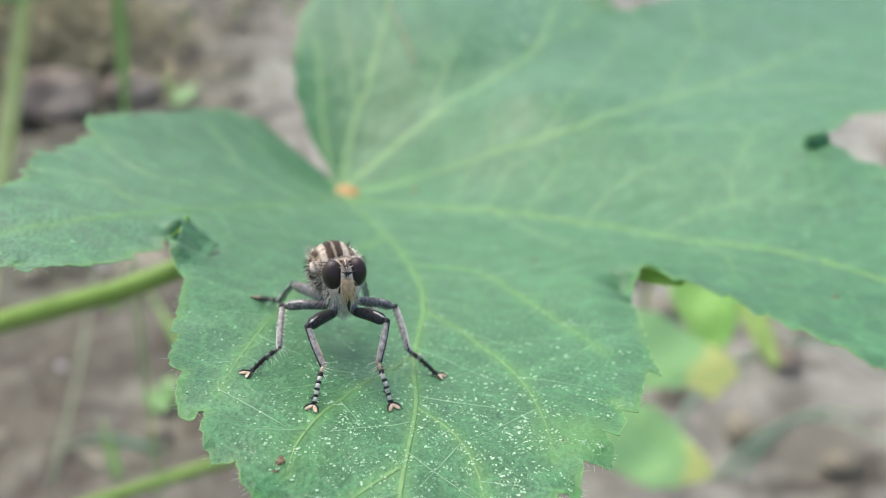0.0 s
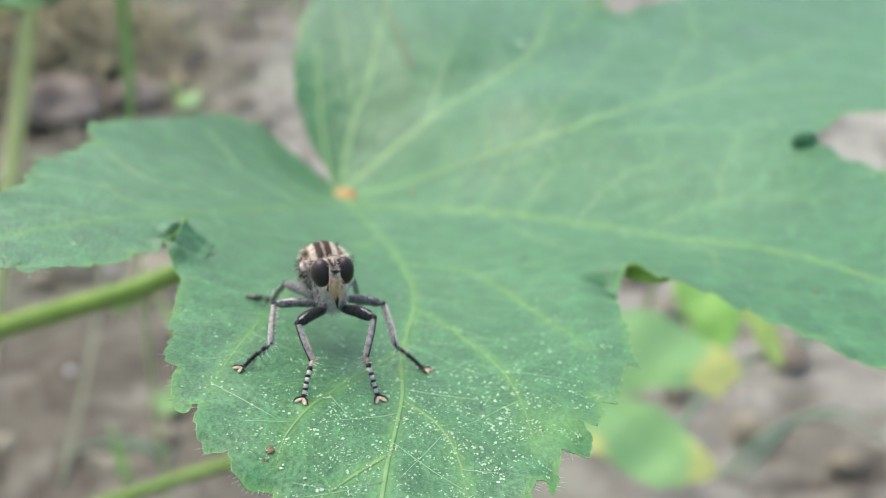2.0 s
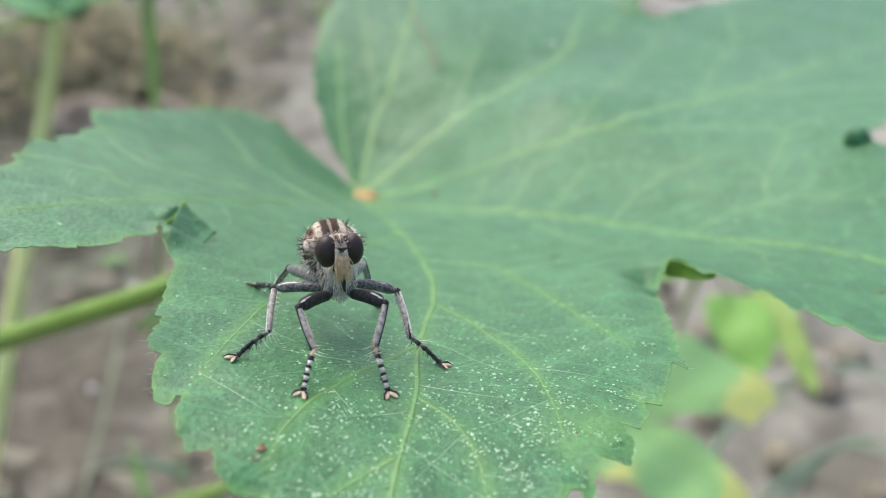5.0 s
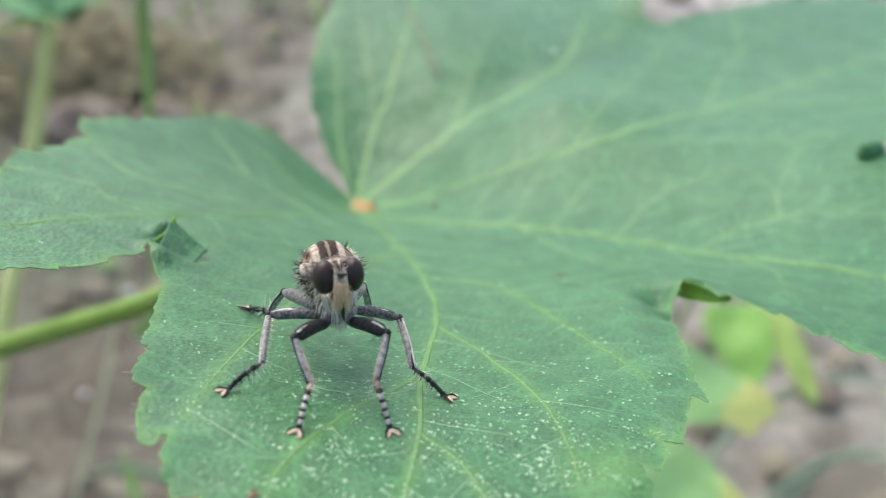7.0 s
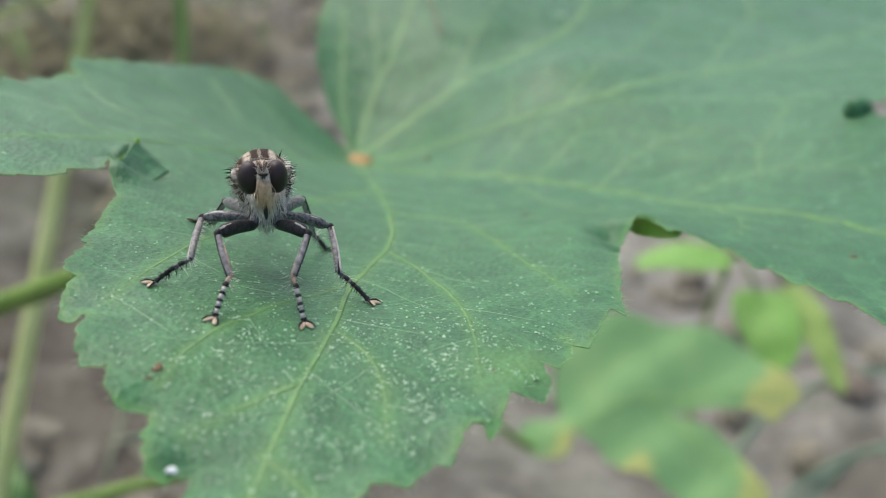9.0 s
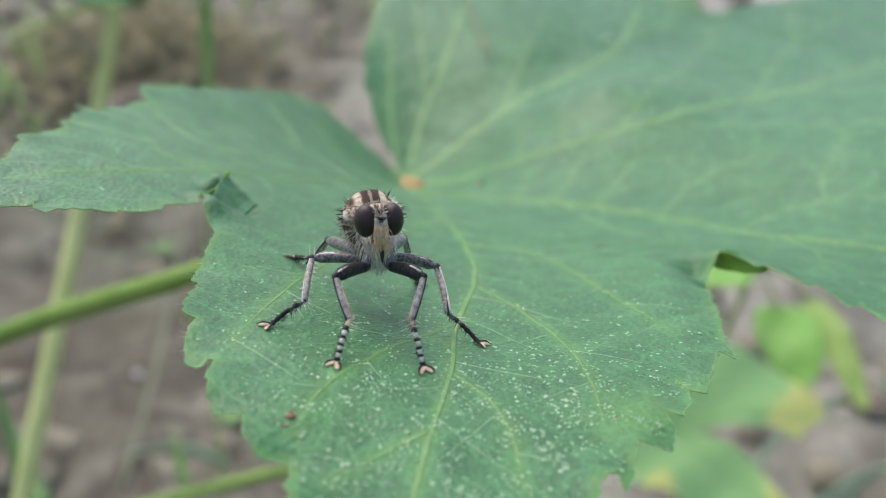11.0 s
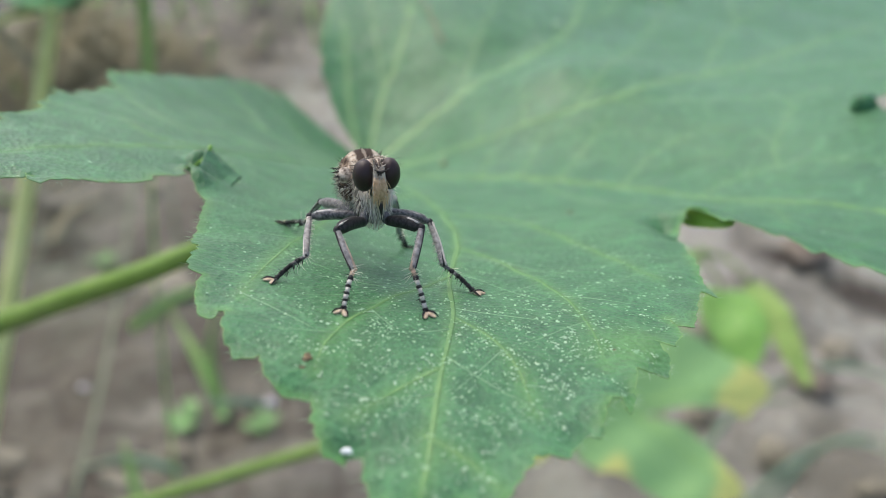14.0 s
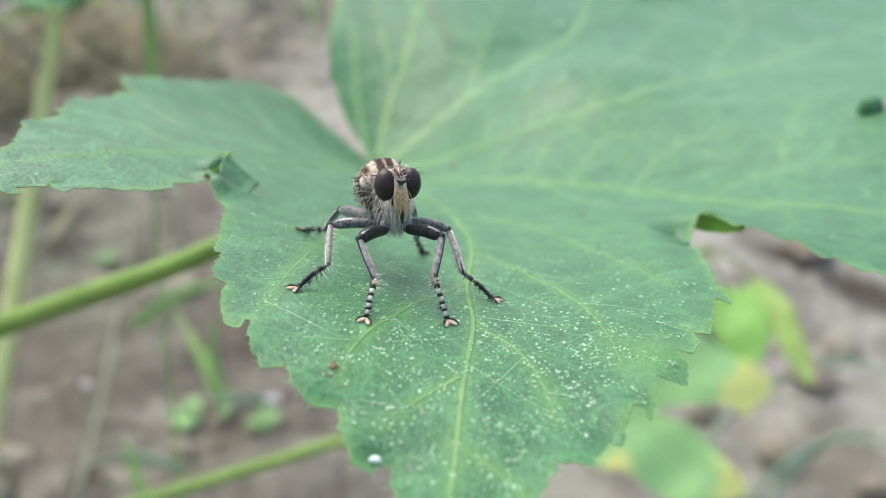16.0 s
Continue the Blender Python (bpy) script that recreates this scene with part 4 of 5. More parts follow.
def build_low_leaf():
    t = thing("low_leaf", pose(0, 0, 0), "lower lobed leaf turning yellow at its tips, close to the ground", "leaf")
    o = np.array(LOW_OUTLINE)
    a = np.radians(o[:, 0])
    px, py = LOW_HUB.x + o[:, 1] * np.cos(a), LOW_HUB.y + o[:, 1] * np.sin(a)
    px, py = np.append(px, px[0]), np.append(py, py[0])
    run = np.concatenate([[0], np.cumsum(np.hypot(np.diff(px), np.diff(py)))])
    at = np.arange(0, run[-1], 0.0016)
    ex, ey = np.interp(at, run, px), np.interp(at, run, py)
    far = np.hypot(ex - LOW_HUB.x, ey - LOW_HUB.y)
    saw = 1 + 0.035 * (((at / 0.011) % 1) - 0.5)
    ex, ey = LOW_HUB.x + (ex - LOW_HUB.x) * saw, LOW_HUB.y + (ey - LOW_HUB.y) * saw
    xy, faces = fill(ex, ey, 0.003, 0.003, 0.38)
    x, y = xy[:, 0], xy[:, 1]
    edge = np.full(len(x), 1.0)
    for i in range(len(ex)):
        edge = np.minimum(edge, np.hypot(x - ex[i], y - ey[i]))
    yellow = 0.05 + 0.40 * np.exp(-edge / 0.004) * np.clip(np.hypot(x - LOW_HUB.x, y - LOW_HUB.y) / 0.08, 0.2, 1)
    for cx, cy, wide in ((0.150, 0.393, 0.012), (0.140, 0.387, 0.01), (0.044, 0.382, 0.008), (0.136, 0.360, 0.012), (0.078, 0.369, 0.009)):
        yellow = yellow + 0.85 * np.exp(-((x - cx) ** 2 + (y - cy) ** 2) / wide**2)
    sheet("blade", xy, low_height(x, y), faces, 0.0006, YELLOWING, t, yellow)
    for tip in ((0.154, 0.392), (0.137, 0.359), (0.028, 0.383)):
        line = [(LOW_HUB.x + (tip[0] - LOW_HUB.x) * k / 12, LOW_HUB.y + (tip[1] - LOW_HUB.y) * k / 12) for k in range(13)]
        Mesh().tube([(u, v, float(low_height(u, v)) + 0.0004) for u, v in line], [0.0006 - 0.0003 * k / 12 for k in range(13)], 6, 0.3).done("vein", GRASS, t)
    Mesh().tube(curve([LOW_HUB - Vector((0, 0, 0.004)), (0.055, 0.393, float(low_height(0.055, 0.393)) - 0.004), (0.026, 0.384, float(low_height(0.026, 0.384)) - 0.004), (-0.010, 0.304, 0.222), (-0.0424, 0.2687, 0.2349), (-0.1124, 0.2503, 0.2221), (-0.1764, 0.223, 0.2178), (-0.33, 0.15, 0.21)], 8), 0.0023, 10).done("stalk", PETIOLE, t, "thin green leaf stalk")


def build_bright_leaf():
    t = thing("young_leaf", pose(0, 0, 0), "bright yellow-green leaf standing behind the big leaf", "leaf")
    c = (0.136, 0.478, 0.196)
    for base, tip, wide, skin in (((0.153, 0.480, 0.167), (0.156, 0.424, 0.150), 0.021, BRIGHT_LEAF), ((0.174, 0.490, 0.166), (0.190, 0.420, 0.141), 0.011, TIRED_LEAF), ((0.130, 0.464, 0.197), (0.078, 0.460, 0.193), 0.016, BRIGHT_LEAF)):
        lobe(Mesh(), base, tip, wide, 0.004, 5, 60 + int(wide * 1000)).done("lobe", skin, t)
    for base in ((0.153, 0.480, 0.167), (0.130, 0.464, 0.197)):
        Mesh().tube([c, base], 0.0012, 6).done("stalk", PETIOLE, t)
    Mesh().tube(curve([c, (0.156, 0.486, 0.184), (0.174, 0.490, 0.166)], 4), 0.0012, 6).done("stalk", PETIOLE, t)
    Mesh().tube(curve([c, (0.13, 0.50, 0.12), (0.14, 0.53, 0.0)], 6), 0.0018, 8).done("stalk", PETIOLE, t)


TIRED_LEAF = leaf_material("tired_leaf_skin", (0.19, 0.31, 0.07), (0.25, 0.37, 0.09), (0.31, 0.42, 0.11), 0.5)
SEEDLING_LEAF = leaf_material("seedling_leaf_skin", (0.085, 0.230, 0.095), (0.125, 0.290, 0.125), (0.16, 0.34, 0.15), 0.5)
build_low_leaf()
build_bright_leaf()


def build_seedling():
    t = thing("okra_seedling", pose(0, 0, 0), "pale green upright plant stem with a leaf at its top", "plant")
    line = curve([(-0.1925, 0.4430, 0.3455), (-0.2066, 0.4119, 0.2759), (-0.2181, 0.3602, 0.2004), (-0.232, 0.310, 0.12), (-0.255, 0.255, 0.0)], 8)
    Mesh().tube(line, [0.0038 + 0.0012 * k / len(line) for k in range(len(line))], 12).done("stem", PALE_STEM, t)
    c = (-0.1926, 0.4432, 0.3460)
    for k, (tip, wide) in enumerate((((-0.256, 0.440, 0.371), 0.020), ((-0.130, 0.460, 0.367), 0.020), ((-0.165, 0.520, 0.410), 0.026), ((-0.222, 0.515, 0.410), 0.026))):
        lobe(Mesh(), c, tip, wide, 0.004, 5, 70 + k).done("leaf_lobe", SEEDLING_LEAF, t)
    Mesh().tube(curve([(-0.2013, 0.4290, 0.3225), (-0.2084, 0.4310, 0.3300), (-0.2244, 0.4320, 0.3500), (-0.2371, 0.4320, 0.3650)], 6), 0.0022, 8).done("side_stalk", STRAW, t, "withered side stalk")
    Mesh().tube(curve([(-0.1945, 0.4420, 0.3460), (-0.2066, 0.4330, 0.3450), (-0.2214, 0.4320, 0.3400), (-0.2396, 0.4320, 0.3330)], 6), 0.0022, 8).done("side_stalk", PALE_STEM, t)


build_seedling()


def grass_blade(points, wide, material, label, group="grass blades", root=0.0):
    """A folded blade of grass along a line."""
    line = curve(points, 6)
    m = Mesh()
    n = len(line)
    for i, p in enumerate(line):
        d = (line[min(i + 1, n - 1)] - line[max(i - 1, 0)]).normalized()
        side = d.cross(Vector((0.2, -1, 0.5))).normalized()
        t = i / (n - 1)
        w = wide * (0.55 + 0.45 * math.sin(math.pi * min(1, t + 0.25))) * (1 - t**4 * 0.9)
        if root:
            w = wide * min(1.0, root + max(0.0, t - 0.5) * 4) * (1 - t**4 * 0.9)
        up = side.cross(d).normalized()
        for s, u in ((-1, 0.25), (0, 0), (1, 0.25), (0, -0.12)):
            m.v.append(p + side * (w * s) + up * (w * u))
    for i in range(n - 1):
        for k in range(4):
            a, b = i * 4 + k, i * 4 + (k + 1) % 4
            m.f.append((a, b, b + 4, a + 4))
    m.f += [(3, 2, 1, 0), tuple(4 * (n - 1) + k for k in range(4))]
    return tagged(m.done("grass_blade", material), label, "grass", group)


def low(x, y, z=0.0):
    return Vector((x, y, ground_height(x, y) + z))


GREEN_BLADE, DULL_BLADE, DRY_BLADE = "fresh green blade of grass growing from the mud", "dull green grass blade lying over the mud", "dry straw-coloured stalk lying on the mud"
grass_blade([low(-0.176, 0.425), (-0.166, 0.44, 0.20), (-0.153, 0.45, 0.325), (-0.149, 0.46, 0.44)], 0.0042, GRASS, GREEN_BLADE, root=0.25)
grass_blade([low(-0.228, 0.336), (-0.238, 0.346, 0.088), (-0.255, 0.368, 0.105), (-0.277, 0.395, 0.117), (-0.304, 0.428, 0.146)], 0.0105, DARK_GRASS, "broad dark green blade of grass rising from the mud")
grass_blade([low(-0.183, 0.575), low(-0.205, 0.60, 0.03), low(-0.232, 0.63, 0.055)], 0.0050, GRASS, GREEN_BLADE)
grass_blade([low(-0.183, 0.575), low(-0.19, 0.585, 0.05), low(-0.176, 0.595, 0.10)], 0.0035, GRASS, GREEN_BLADE)
grass_blade([low(-0.27, 0.64, 0.03), low(-0.225, 0.65, 0.05), low(-0.17, 0.66, 0.055)], 0.0050, GRASS, GREEN_BLADE)
grass_blade([low(-0.218, 0.474), low(-0.224, 0.485, 0.02), low(-0.230, 0.495, 0.04)], 0.0040, GRASS, GREEN_BLADE)
grass_blade([low(-0.19, 0.488, 0.01), low(-0.225, 0.488, 0.025), low(-0.262, 0.486, 0.02)], 0.0045, DULL_GRASS, DULL_BLADE)
grass_blade([low(-0.147, 0.572), low(-0.165, 0.562, 0.02), low(-0.19, 0.552, 0.03)], 0.0045, DULL_GRASS, DULL_BLADE)
for _pts in ([(0.185, 0.465, 0.01), (0.225, 0.495, 0.03), (0.267, 0.505, 0.03), (0.33, 0.49, 0.01)], [(0.156, 0.495, 0.005), (0.198, 0.543, 0.025), (0.257, 0.575, 0.01)],
             [(0.20, 0.47, 0.005), (0.26, 0.52, 0.02), (0.33, 0.53, 0.01)], [(0.22, 0.60, 0.0), (0.30, 0.61, 0.02), (0.37, 0.60, 0.0)]):
    grass_blade([low(*q) for q in _pts], 0.0036, DULL_GRASS, DULL_BLADE)
for _pts in ([(-0.46, 0.79, 0.005), (-0.43, 0.815, 0.02), (-0.40, 0.835, 0.012)], [(-0.42, 0.84, 0.01), (-0.41, 0.88, 0.02), (-0.39, 0.925, 0.01)], [(-0.50, 0.90, 0.005), (-0.44, 0.93, 0.02), (-0.40, 0.99, 0.01)]):
    grass_blade([low(*q) for q in _pts], 0.0045, STRAW, DRY_BLADE)
for _pts in ([(-0.264, 0.47, 0), (-0.268, 0.55, 0.03), (-0.275, 0.65, 0.07), (-0.285, 0.75, 0.13)], [(-0.28, 0.814, 0), (-0.285, 0.83, 0.04), (-0.29, 0.85, 0.07)]):
    _l = curve([low(*q) for q in _pts], 6)
    tagged(Mesh().tube(_l, 0.0016, 6).done("weed_stem", WEED_STEM), "thin grey-green weed stem rising from the mud", "weed", "weed stems")


SPROUT_LEAF = leaf_material("sprout_skin", (0.12, 0.25, 0.075), (0.17, 0.31, 0.105), (0.22, 0.36, 0.14), 0.5)


def sprout(x, y, size, seed, label="small pale green sprout on the mud"):
    t = thing("sprout", pose(x, y, ground_height(x, y)), label, "sprout", "sprouts")
    rng = random.Random(seed)
    for k in range(3):
        a = rng.uniform(0, 6.28)
        lobe(Mesh(), (0, 0, 0.006), (size * math.cos(a), size * math.sin(a), 0.012), size * 0.42, 0.002, 1, seed + k, 8, 3).done("leaflet", SPROUT_LEAF, t)
    Mesh().tube([(0, 0, -0.005), (0, 0, 0.007)], 0.0012, 6).done("stem", GRASS, t)


for _k, (_x, _y, _s) in enumerate(((-0.205, 0.558, 0.020), (-0.185, 0.570, 0.014), (-0.147, 0.544, 0.015), (-0.362, 0.825, 0.014), (-0.345, 1.17, 0.035), (0.05, 0.60, 0.02), (-0.16, 1.35, 0.02))):
    sprout(_x, _y, _s, 80 + 7 * _k)


def build_far_weeds():
    """Low far weeds and grass, too many to count."""
    rng = random.Random(33)
    m = Mesh()
    for _ in range(260):
        x, y = rng.choice(((-0.62, 1.75), (-0.25, 1.7), (-0.75, 1.2), (0.05, 2.0), (-0.5, 2.1)))
        x, y = rng.gauss(x, 0.13), rng.gauss(y, 0.16)
        h = rng.uniform(0.02, 0.09)
        a = rng.uniform(0, 6.28)
        p = low(x, y)
        q = p + Vector((math.cos(a) * h * 0.7, math.sin(a) * h * 0.7, h))
        m.tube([p, p.lerp(q, 0.5) + Vector((0, 0, h * 0.15)), q], [0.0025, 0.0035, 0.0004], 4, 0.3)
    tagged(m.done("far_weeds", GRASS), "scattered low green weeds and grass on far mud", "weeds", kind="stuff")
    m = Mesh()
    for _ in range(900):
        x, y = rng.gauss(-0.56, 0.11), rng.gauss(1.30, 0.10)
        p = low(x, y, rng.uniform(0, 0.13) * max(0, 1 - math.hypot(x + 0.56, y - 1.30) / 0.22))
        a, b = rng.uniform(0, 6.28), rng.uniform(-0.3, 0.4)
        q = p + Vector((math.cos(a), math.sin(a), b)) * rng.uniform(0.03, 0.07)
        m.tube([p, q], [0.0026, 0.0012], 4)
    tagged(m.done("straw_heap", STRAW), "heap of dry brownish straw and roots", "straw", kind="stuff")


build_far_weeds()
for _x, _y, _r in ((-0.322, 0.773, 0.006), (-0.147, 0.575, 0.006), (-0.30, 0.60, 0.004)):
    tagged(Mesh().ball(low(_x, _y, _r * 0.4), (_r, _r * 0.8, _r * 0.6), 12, 8, 0.4, 200).done("pebble", plain("pebble_stone", (0.45, 0.43, 0.42), (0.65, 0.62, 0.60), 200, 0.7)), "small pale pebble lying on the mud", "pebble", "pebbles")

# ---- the fly: millimetres, x to its left, y towards its tail ----
FLY_AT = pose(-0.0068, 0.0697, 0.4366, 0, 0, 18.1)
MM = 0.001


def dusted(m, amount=0.8):
    """A pale powdery sheen."""
    b = m.node_tree.nodes["Principled BSDF"]
    b.inputs["Sheen Weight"].default_value = amount
    b.inputs["Sheen Roughness"].default_value = 0.35
    return m


EYE_SKIN = Nodes("eye_facets", 0.42, 0.42)
# Dark brown, lighter upwards: the soft highlight on top is painted in.
EYE_SKIN.colour(EYE_SKIN.ramp(EYE_SKIN.axis(2), [(0.0, (0.020, 0.010, 0.009)), (0.0012, (0.052, 0.027, 0.023))]))
EYE_SKIN.bump(EYE_SKIN.cells(22000), 0.35, 0.00003)
EYE_SKIN = EYE_SKIN.done()
GREY_LEG = dusted(plain("grey_leg", (0.022, 0.020, 0.019), (0.225, 0.212, 0.203), 3800, 0.45, 0.5, 0.00006), 0.4)
SHIN_GREY = dusted(plain("shin_grey", (0.14, 0.128, 0.118), (0.40, 0.375, 0.345), 2600, 0.45, 0.4, 0.00004), 0.4)
DARK_LEG = dusted(plain("dark_leg", (0.007, 0.006, 0.006), (0.042, 0.039, 0.039), 3600, 0.55, 0.4, 0.00004, 0.25), 0.04)
PALE_BAND = plain("pale_band", (0.40, 0.37, 0.33), (0.66, 0.61, 0.54), 3000, 0.55)
TAN_LEG = plain("tan_leg", (0.40, 0.27, 0.19), (0.62, 0.46, 0.34), 2500, 0.55)
PAD = plain("foot_pad", (0.42, 0.31, 0.20), (0.62, 0.50, 0.36), 3000, 0.55)
CREAM_HAIR = plain("cream_hair", (0.50, 0.42, 0.32), (0.74, 0.67, 0.56), 2500, 0.6)
WHITE_HAIR = plain("white_hair", (0.64, 0.58, 0.49), (0.88, 0.82, 0.71), 2500, 0.6)
BLACK_HAIR = plain("black_bristle", (0.010, 0.009, 0.009), (0.028, 0.024, 0.022), 2500, 0.4)
FACE_SKIN = plain("face_dust", (0.30, 0.225, 0.16), (0.74, 0.64, 0.51), 2600, 0.75, 0.5, 0.00005)
NECK_SKIN = plain("neck_dust", (0.035, 0.028, 0.022), (0.34, 0.30, 0.245), 2200, 0.75, 0.5, 0.00006)
GOLD_HAIR = plain("gold_hair", (0.64, 0.42, 0.23), (0.92, 0.71, 0.45), 2500, 0.55)
BROWN_DUST = plain("brown_dust", (0.05, 0.032, 0.022), (0.20, 0.14, 0.10), 2600, 0.7, 0.4, 0.00005)
ABDOMEN = plain("abdomen_skin", (0.10, 0.085, 0.07), (0.27, 0.235, 0.20), 1500, 0.6, 0.4, 0.0001)


def thorax_material():
    """Dusty tan back: two dark brown stripes with a fine pale line between, a cream field beside each, mottled flanks."""
    n = Nodes("thorax_dust", 0.7, 0.12)
    flank = n.ramp(n.noise(1500, 5, 0.7), [(0.38, (0.022, 0.014, 0.009)), (0.49, (0.10, 0.068, 0.045)), (0.60, (0.32, 0.25, 0.18)), (0.74, (0.64, 0.55, 0.43))])
    cream = n.ramp(n.noise(2600, 4, 0.6), [(0.30, (0.30, 0.22, 0.15)), (0.45, (0.50, 0.42, 0.32)), (0.70, (0.70, 0.62, 0.50))])
    brown = n.ramp(n.noise(2200, 4, 0.6), [(0.35, (0.016, 0.009, 0.006)), (0.70, (0.060, 0.036, 0.024))])
    off = n.math("SUBTRACT", n.axis(0), 0.00004)
    x = n.math("ADD", n.math("ABSOLUTE", off), n.math("MULTIPLY", n.math("SUBTRACT", n.noise(1500, 3), 0.5), 0.00030))
    x = n.math("MULTIPLY", x, 400.0)
    field = n.ramp(x, [(0.0, 0.45), (0.30, 0.9), (0.47, 0.9), (0.58, 0.0)])
    stripe = n.ramp(x, [(0.0, 0.25), (0.02, 0.25), (0.06, 1.0), (0.27, 1.0), (0.34, 0.0)])
    c = n.mix(field, flank, cream)
    n.colour(n.mix(n.math("MULTIPLY", stripe, 0.96), c, brown))
    n.bump(n.noise(2600, 4), 0.6, 0.00006)
    return n.done()


THORAX = thorax_material()
fly = thing("robber_fly", FLY_AT, "grey bristly robber fly with big dark eyes standing on the leaf", "fly")


def mm(p):
    return Vector(p) * MM


def leaf_below(p):
    """The blade's height under a place given in the fly's millimetres, in the same."""
    w = FLY_AT @ mm(p)
    return (float(blade(w.x, w.y)) - FLY_AT.translation.z) / MM


HEAD = Matrix.Translation((-0.01, -1.09, -0.03)) @ Euler((0, radians(3.3), 0)).to_matrix().to_4x4()


def hm(p):
    """From the head's own millimetres, centred between the eyes."""
    return (HEAD @ Vector(p)) * MM


def build_head(rng):
    back = Mesh().ball((0, 0, 0), mm((1.60, 0.80, 1.25)), 28, 18, 0.04, 900)
    back.v = [hm(v / MM + Vector((0, 0.45, -0.05))) for v in back.v]
    back.done("head", FACE_SKIN, fly, "pale dusty head")
    face = Mesh()
    # from the crown down to the mouth: height, half width, how far forward
    rows = [(1.24, 0.24, 0.10), (1.20, 0.30, -0.30), (1.05, 0.32, -0.62), (0.85, 0.38, -0.86), (0.62, 0.47, -1.02), (0.35, 0.52, -1.12), (0.05, 0.53, -1.20), (-0.35, 0.56, -1.28),
            (-0.70, 0.57, -1.30), (-1.05, 0.58, -1.24), (-1.40, 0.60, -1.08), (-1.75, 0.62, -0.80)]
    side = (-1, -0.7, -0.35, 0, 0.35, 0.7, 1)
    for z, half, out in rows:
        for s in side:
            face.v.append(hm((s * half, out + 0.30 * abs(s) ** 2.5 + rng.uniform(-0.02, 0.02), z)))
        face.v += [hm((half * 0.8, 0.3, z)), hm((-half * 0.8, 0.3, z))]
    w = len(side) + 2
    for k in range(len(rows) - 1):
        for s in range(w):
            a, b = k * w + s, k * w + (s + 1) % w
            face.f.append((a, a + w, b + w, b))
    last = w * (len(rows) - 1)
    face.f += [tuple(range(w)), tuple(last + s for s in reversed(range(w)))]
    face.done("face", FACE_SKIN, fly, "narrow cream-haired face between the eyes")
    crown = Mesh()
    for s in (-1, 1):
        crown.tube([hm(p) for p in ((0.17 * s, 0.02, 1.25), (0.15 * s, -0.34, 1.21), (0.10 * s, -0.66, 1.03), (0.05 * s, -0.86, 0.84))], [0.00011, 0.00011, 0.00009, 0.00003], 7)
    crown.done("crown", BROWN_DUST, fly, "dark brown streaks between the eyes")
    for s in (-1, 1):
        eye = Mesh().ball((0, 0, 0), mm((0.88, 1.03, 1.32)), 48, 32)
        eye.v = [hm(v / MM + Vector((1.03 * s, 0, 0))) for v in eye.v]
        eye.done("eye", EYE_SKIN, fly, "large glossy dark brown compound eye")
        ant = Mesh().tube([hm(p) for p in ((0.04 * s, -0.93, 0.62), (0.14 * s, -1.18, 0.70), (0.30 * s, -1.42, 0.92))], [0.00011, 0.00013, 0.00007], 7)
        ant.hair(hm((0.29 * s, -1.40, 0.90)), hm((0.62 * s, -1.66, 1.22)), 0.00006)
        ant.tube([hm(p) for p in ((0.05 * s, -0.98, 0.60), (0.10 * s, -1.12, 0.36))], [0.00010, 0.00004], 6)
        ant.done("antenna", BLACK_HAIR, fly)
        Mesh().tube([hm(p) for p in ((0.60 * s, -0.86, -0.85), (0.62 * s, -0.92, -1.15), (0.60 * s, -0.80, -1.48))], [0.00008, 0.00012, 0.00005], 7).done("cheek_spot", BLACK_HAIR, fly, "dark spot below the eye")
    pale = Mesh()
    for _ in range(130):
        x, z = rng.uniform(-0.36, 0.36), rng.uniform(0.55, 1.2)
        root = hm((x, np.interp(z, (0.55, 0.85, 1.05, 1.2), (-1.0, -0.84, -0.62, -0.3)) + 0.15, z - 0.05))
        pale.hair(root, root + mm((x * 0.5 + rng.gauss(0, 0.10), rng.uniform(-0.38, -0.12), rng.uniform(-0.05, 0.30))), 0.000032)
    for s in (-1, 1):
        for _ in range(60):
            z = rng.uniform(-1.0, 0.6)
            root = hm((s * np.interp(z, (-1.0, 0.05, 0.6), (0.52, 0.44, 0.36)), np.interp(z, (-1.0, 0.05, 0.6), (-1.08, -1.02, -0.85)), z))
            pale.hair(root, root + mm((s * rng.uniform(-0.12, 0.06), rng.uniform(-0.22, -0.08), rng.uniform(-0.45, -0.15))), 0.000036)
    pale.done("face_hairs", WHITE_HAIR, fly)["kind"] = "stuff"
    gold = Mesh()
    for _ in range(230):
        x, z = rng.gauss(0, 0.24), rng.uniform(-1.35, 0.25)
        root = hm((max(-0.48, min(0.48, x)), np.interp(z, (-1.35, -0.7, 0.3), (-1.10, -1.28, -1.08)), z))
        gold.hair(root, root + mm((x * 0.5 + rng.gauss(0, 0.09), rng.uniform(-0.50, -0.18), rng.uniform(-1.35, -0.60))), 0.000034, mm((0, -0.12, 0.08)))
    gold.done("moustache", GOLD_HAIR, fly, "tuft of golden bristles on the face")["kind"] = "stuff"
    Mesh().tube([hm(p) for p in ((0.0, -1.05, -1.3), (0.02, -1.45, -2.0), (0.03, -1.75, -2.75))], [0.00026, 0.00020, 0.00007], 8).done("proboscis", BLACK_HAIR, fly, "short black piercing beak")
    br = Mesh()
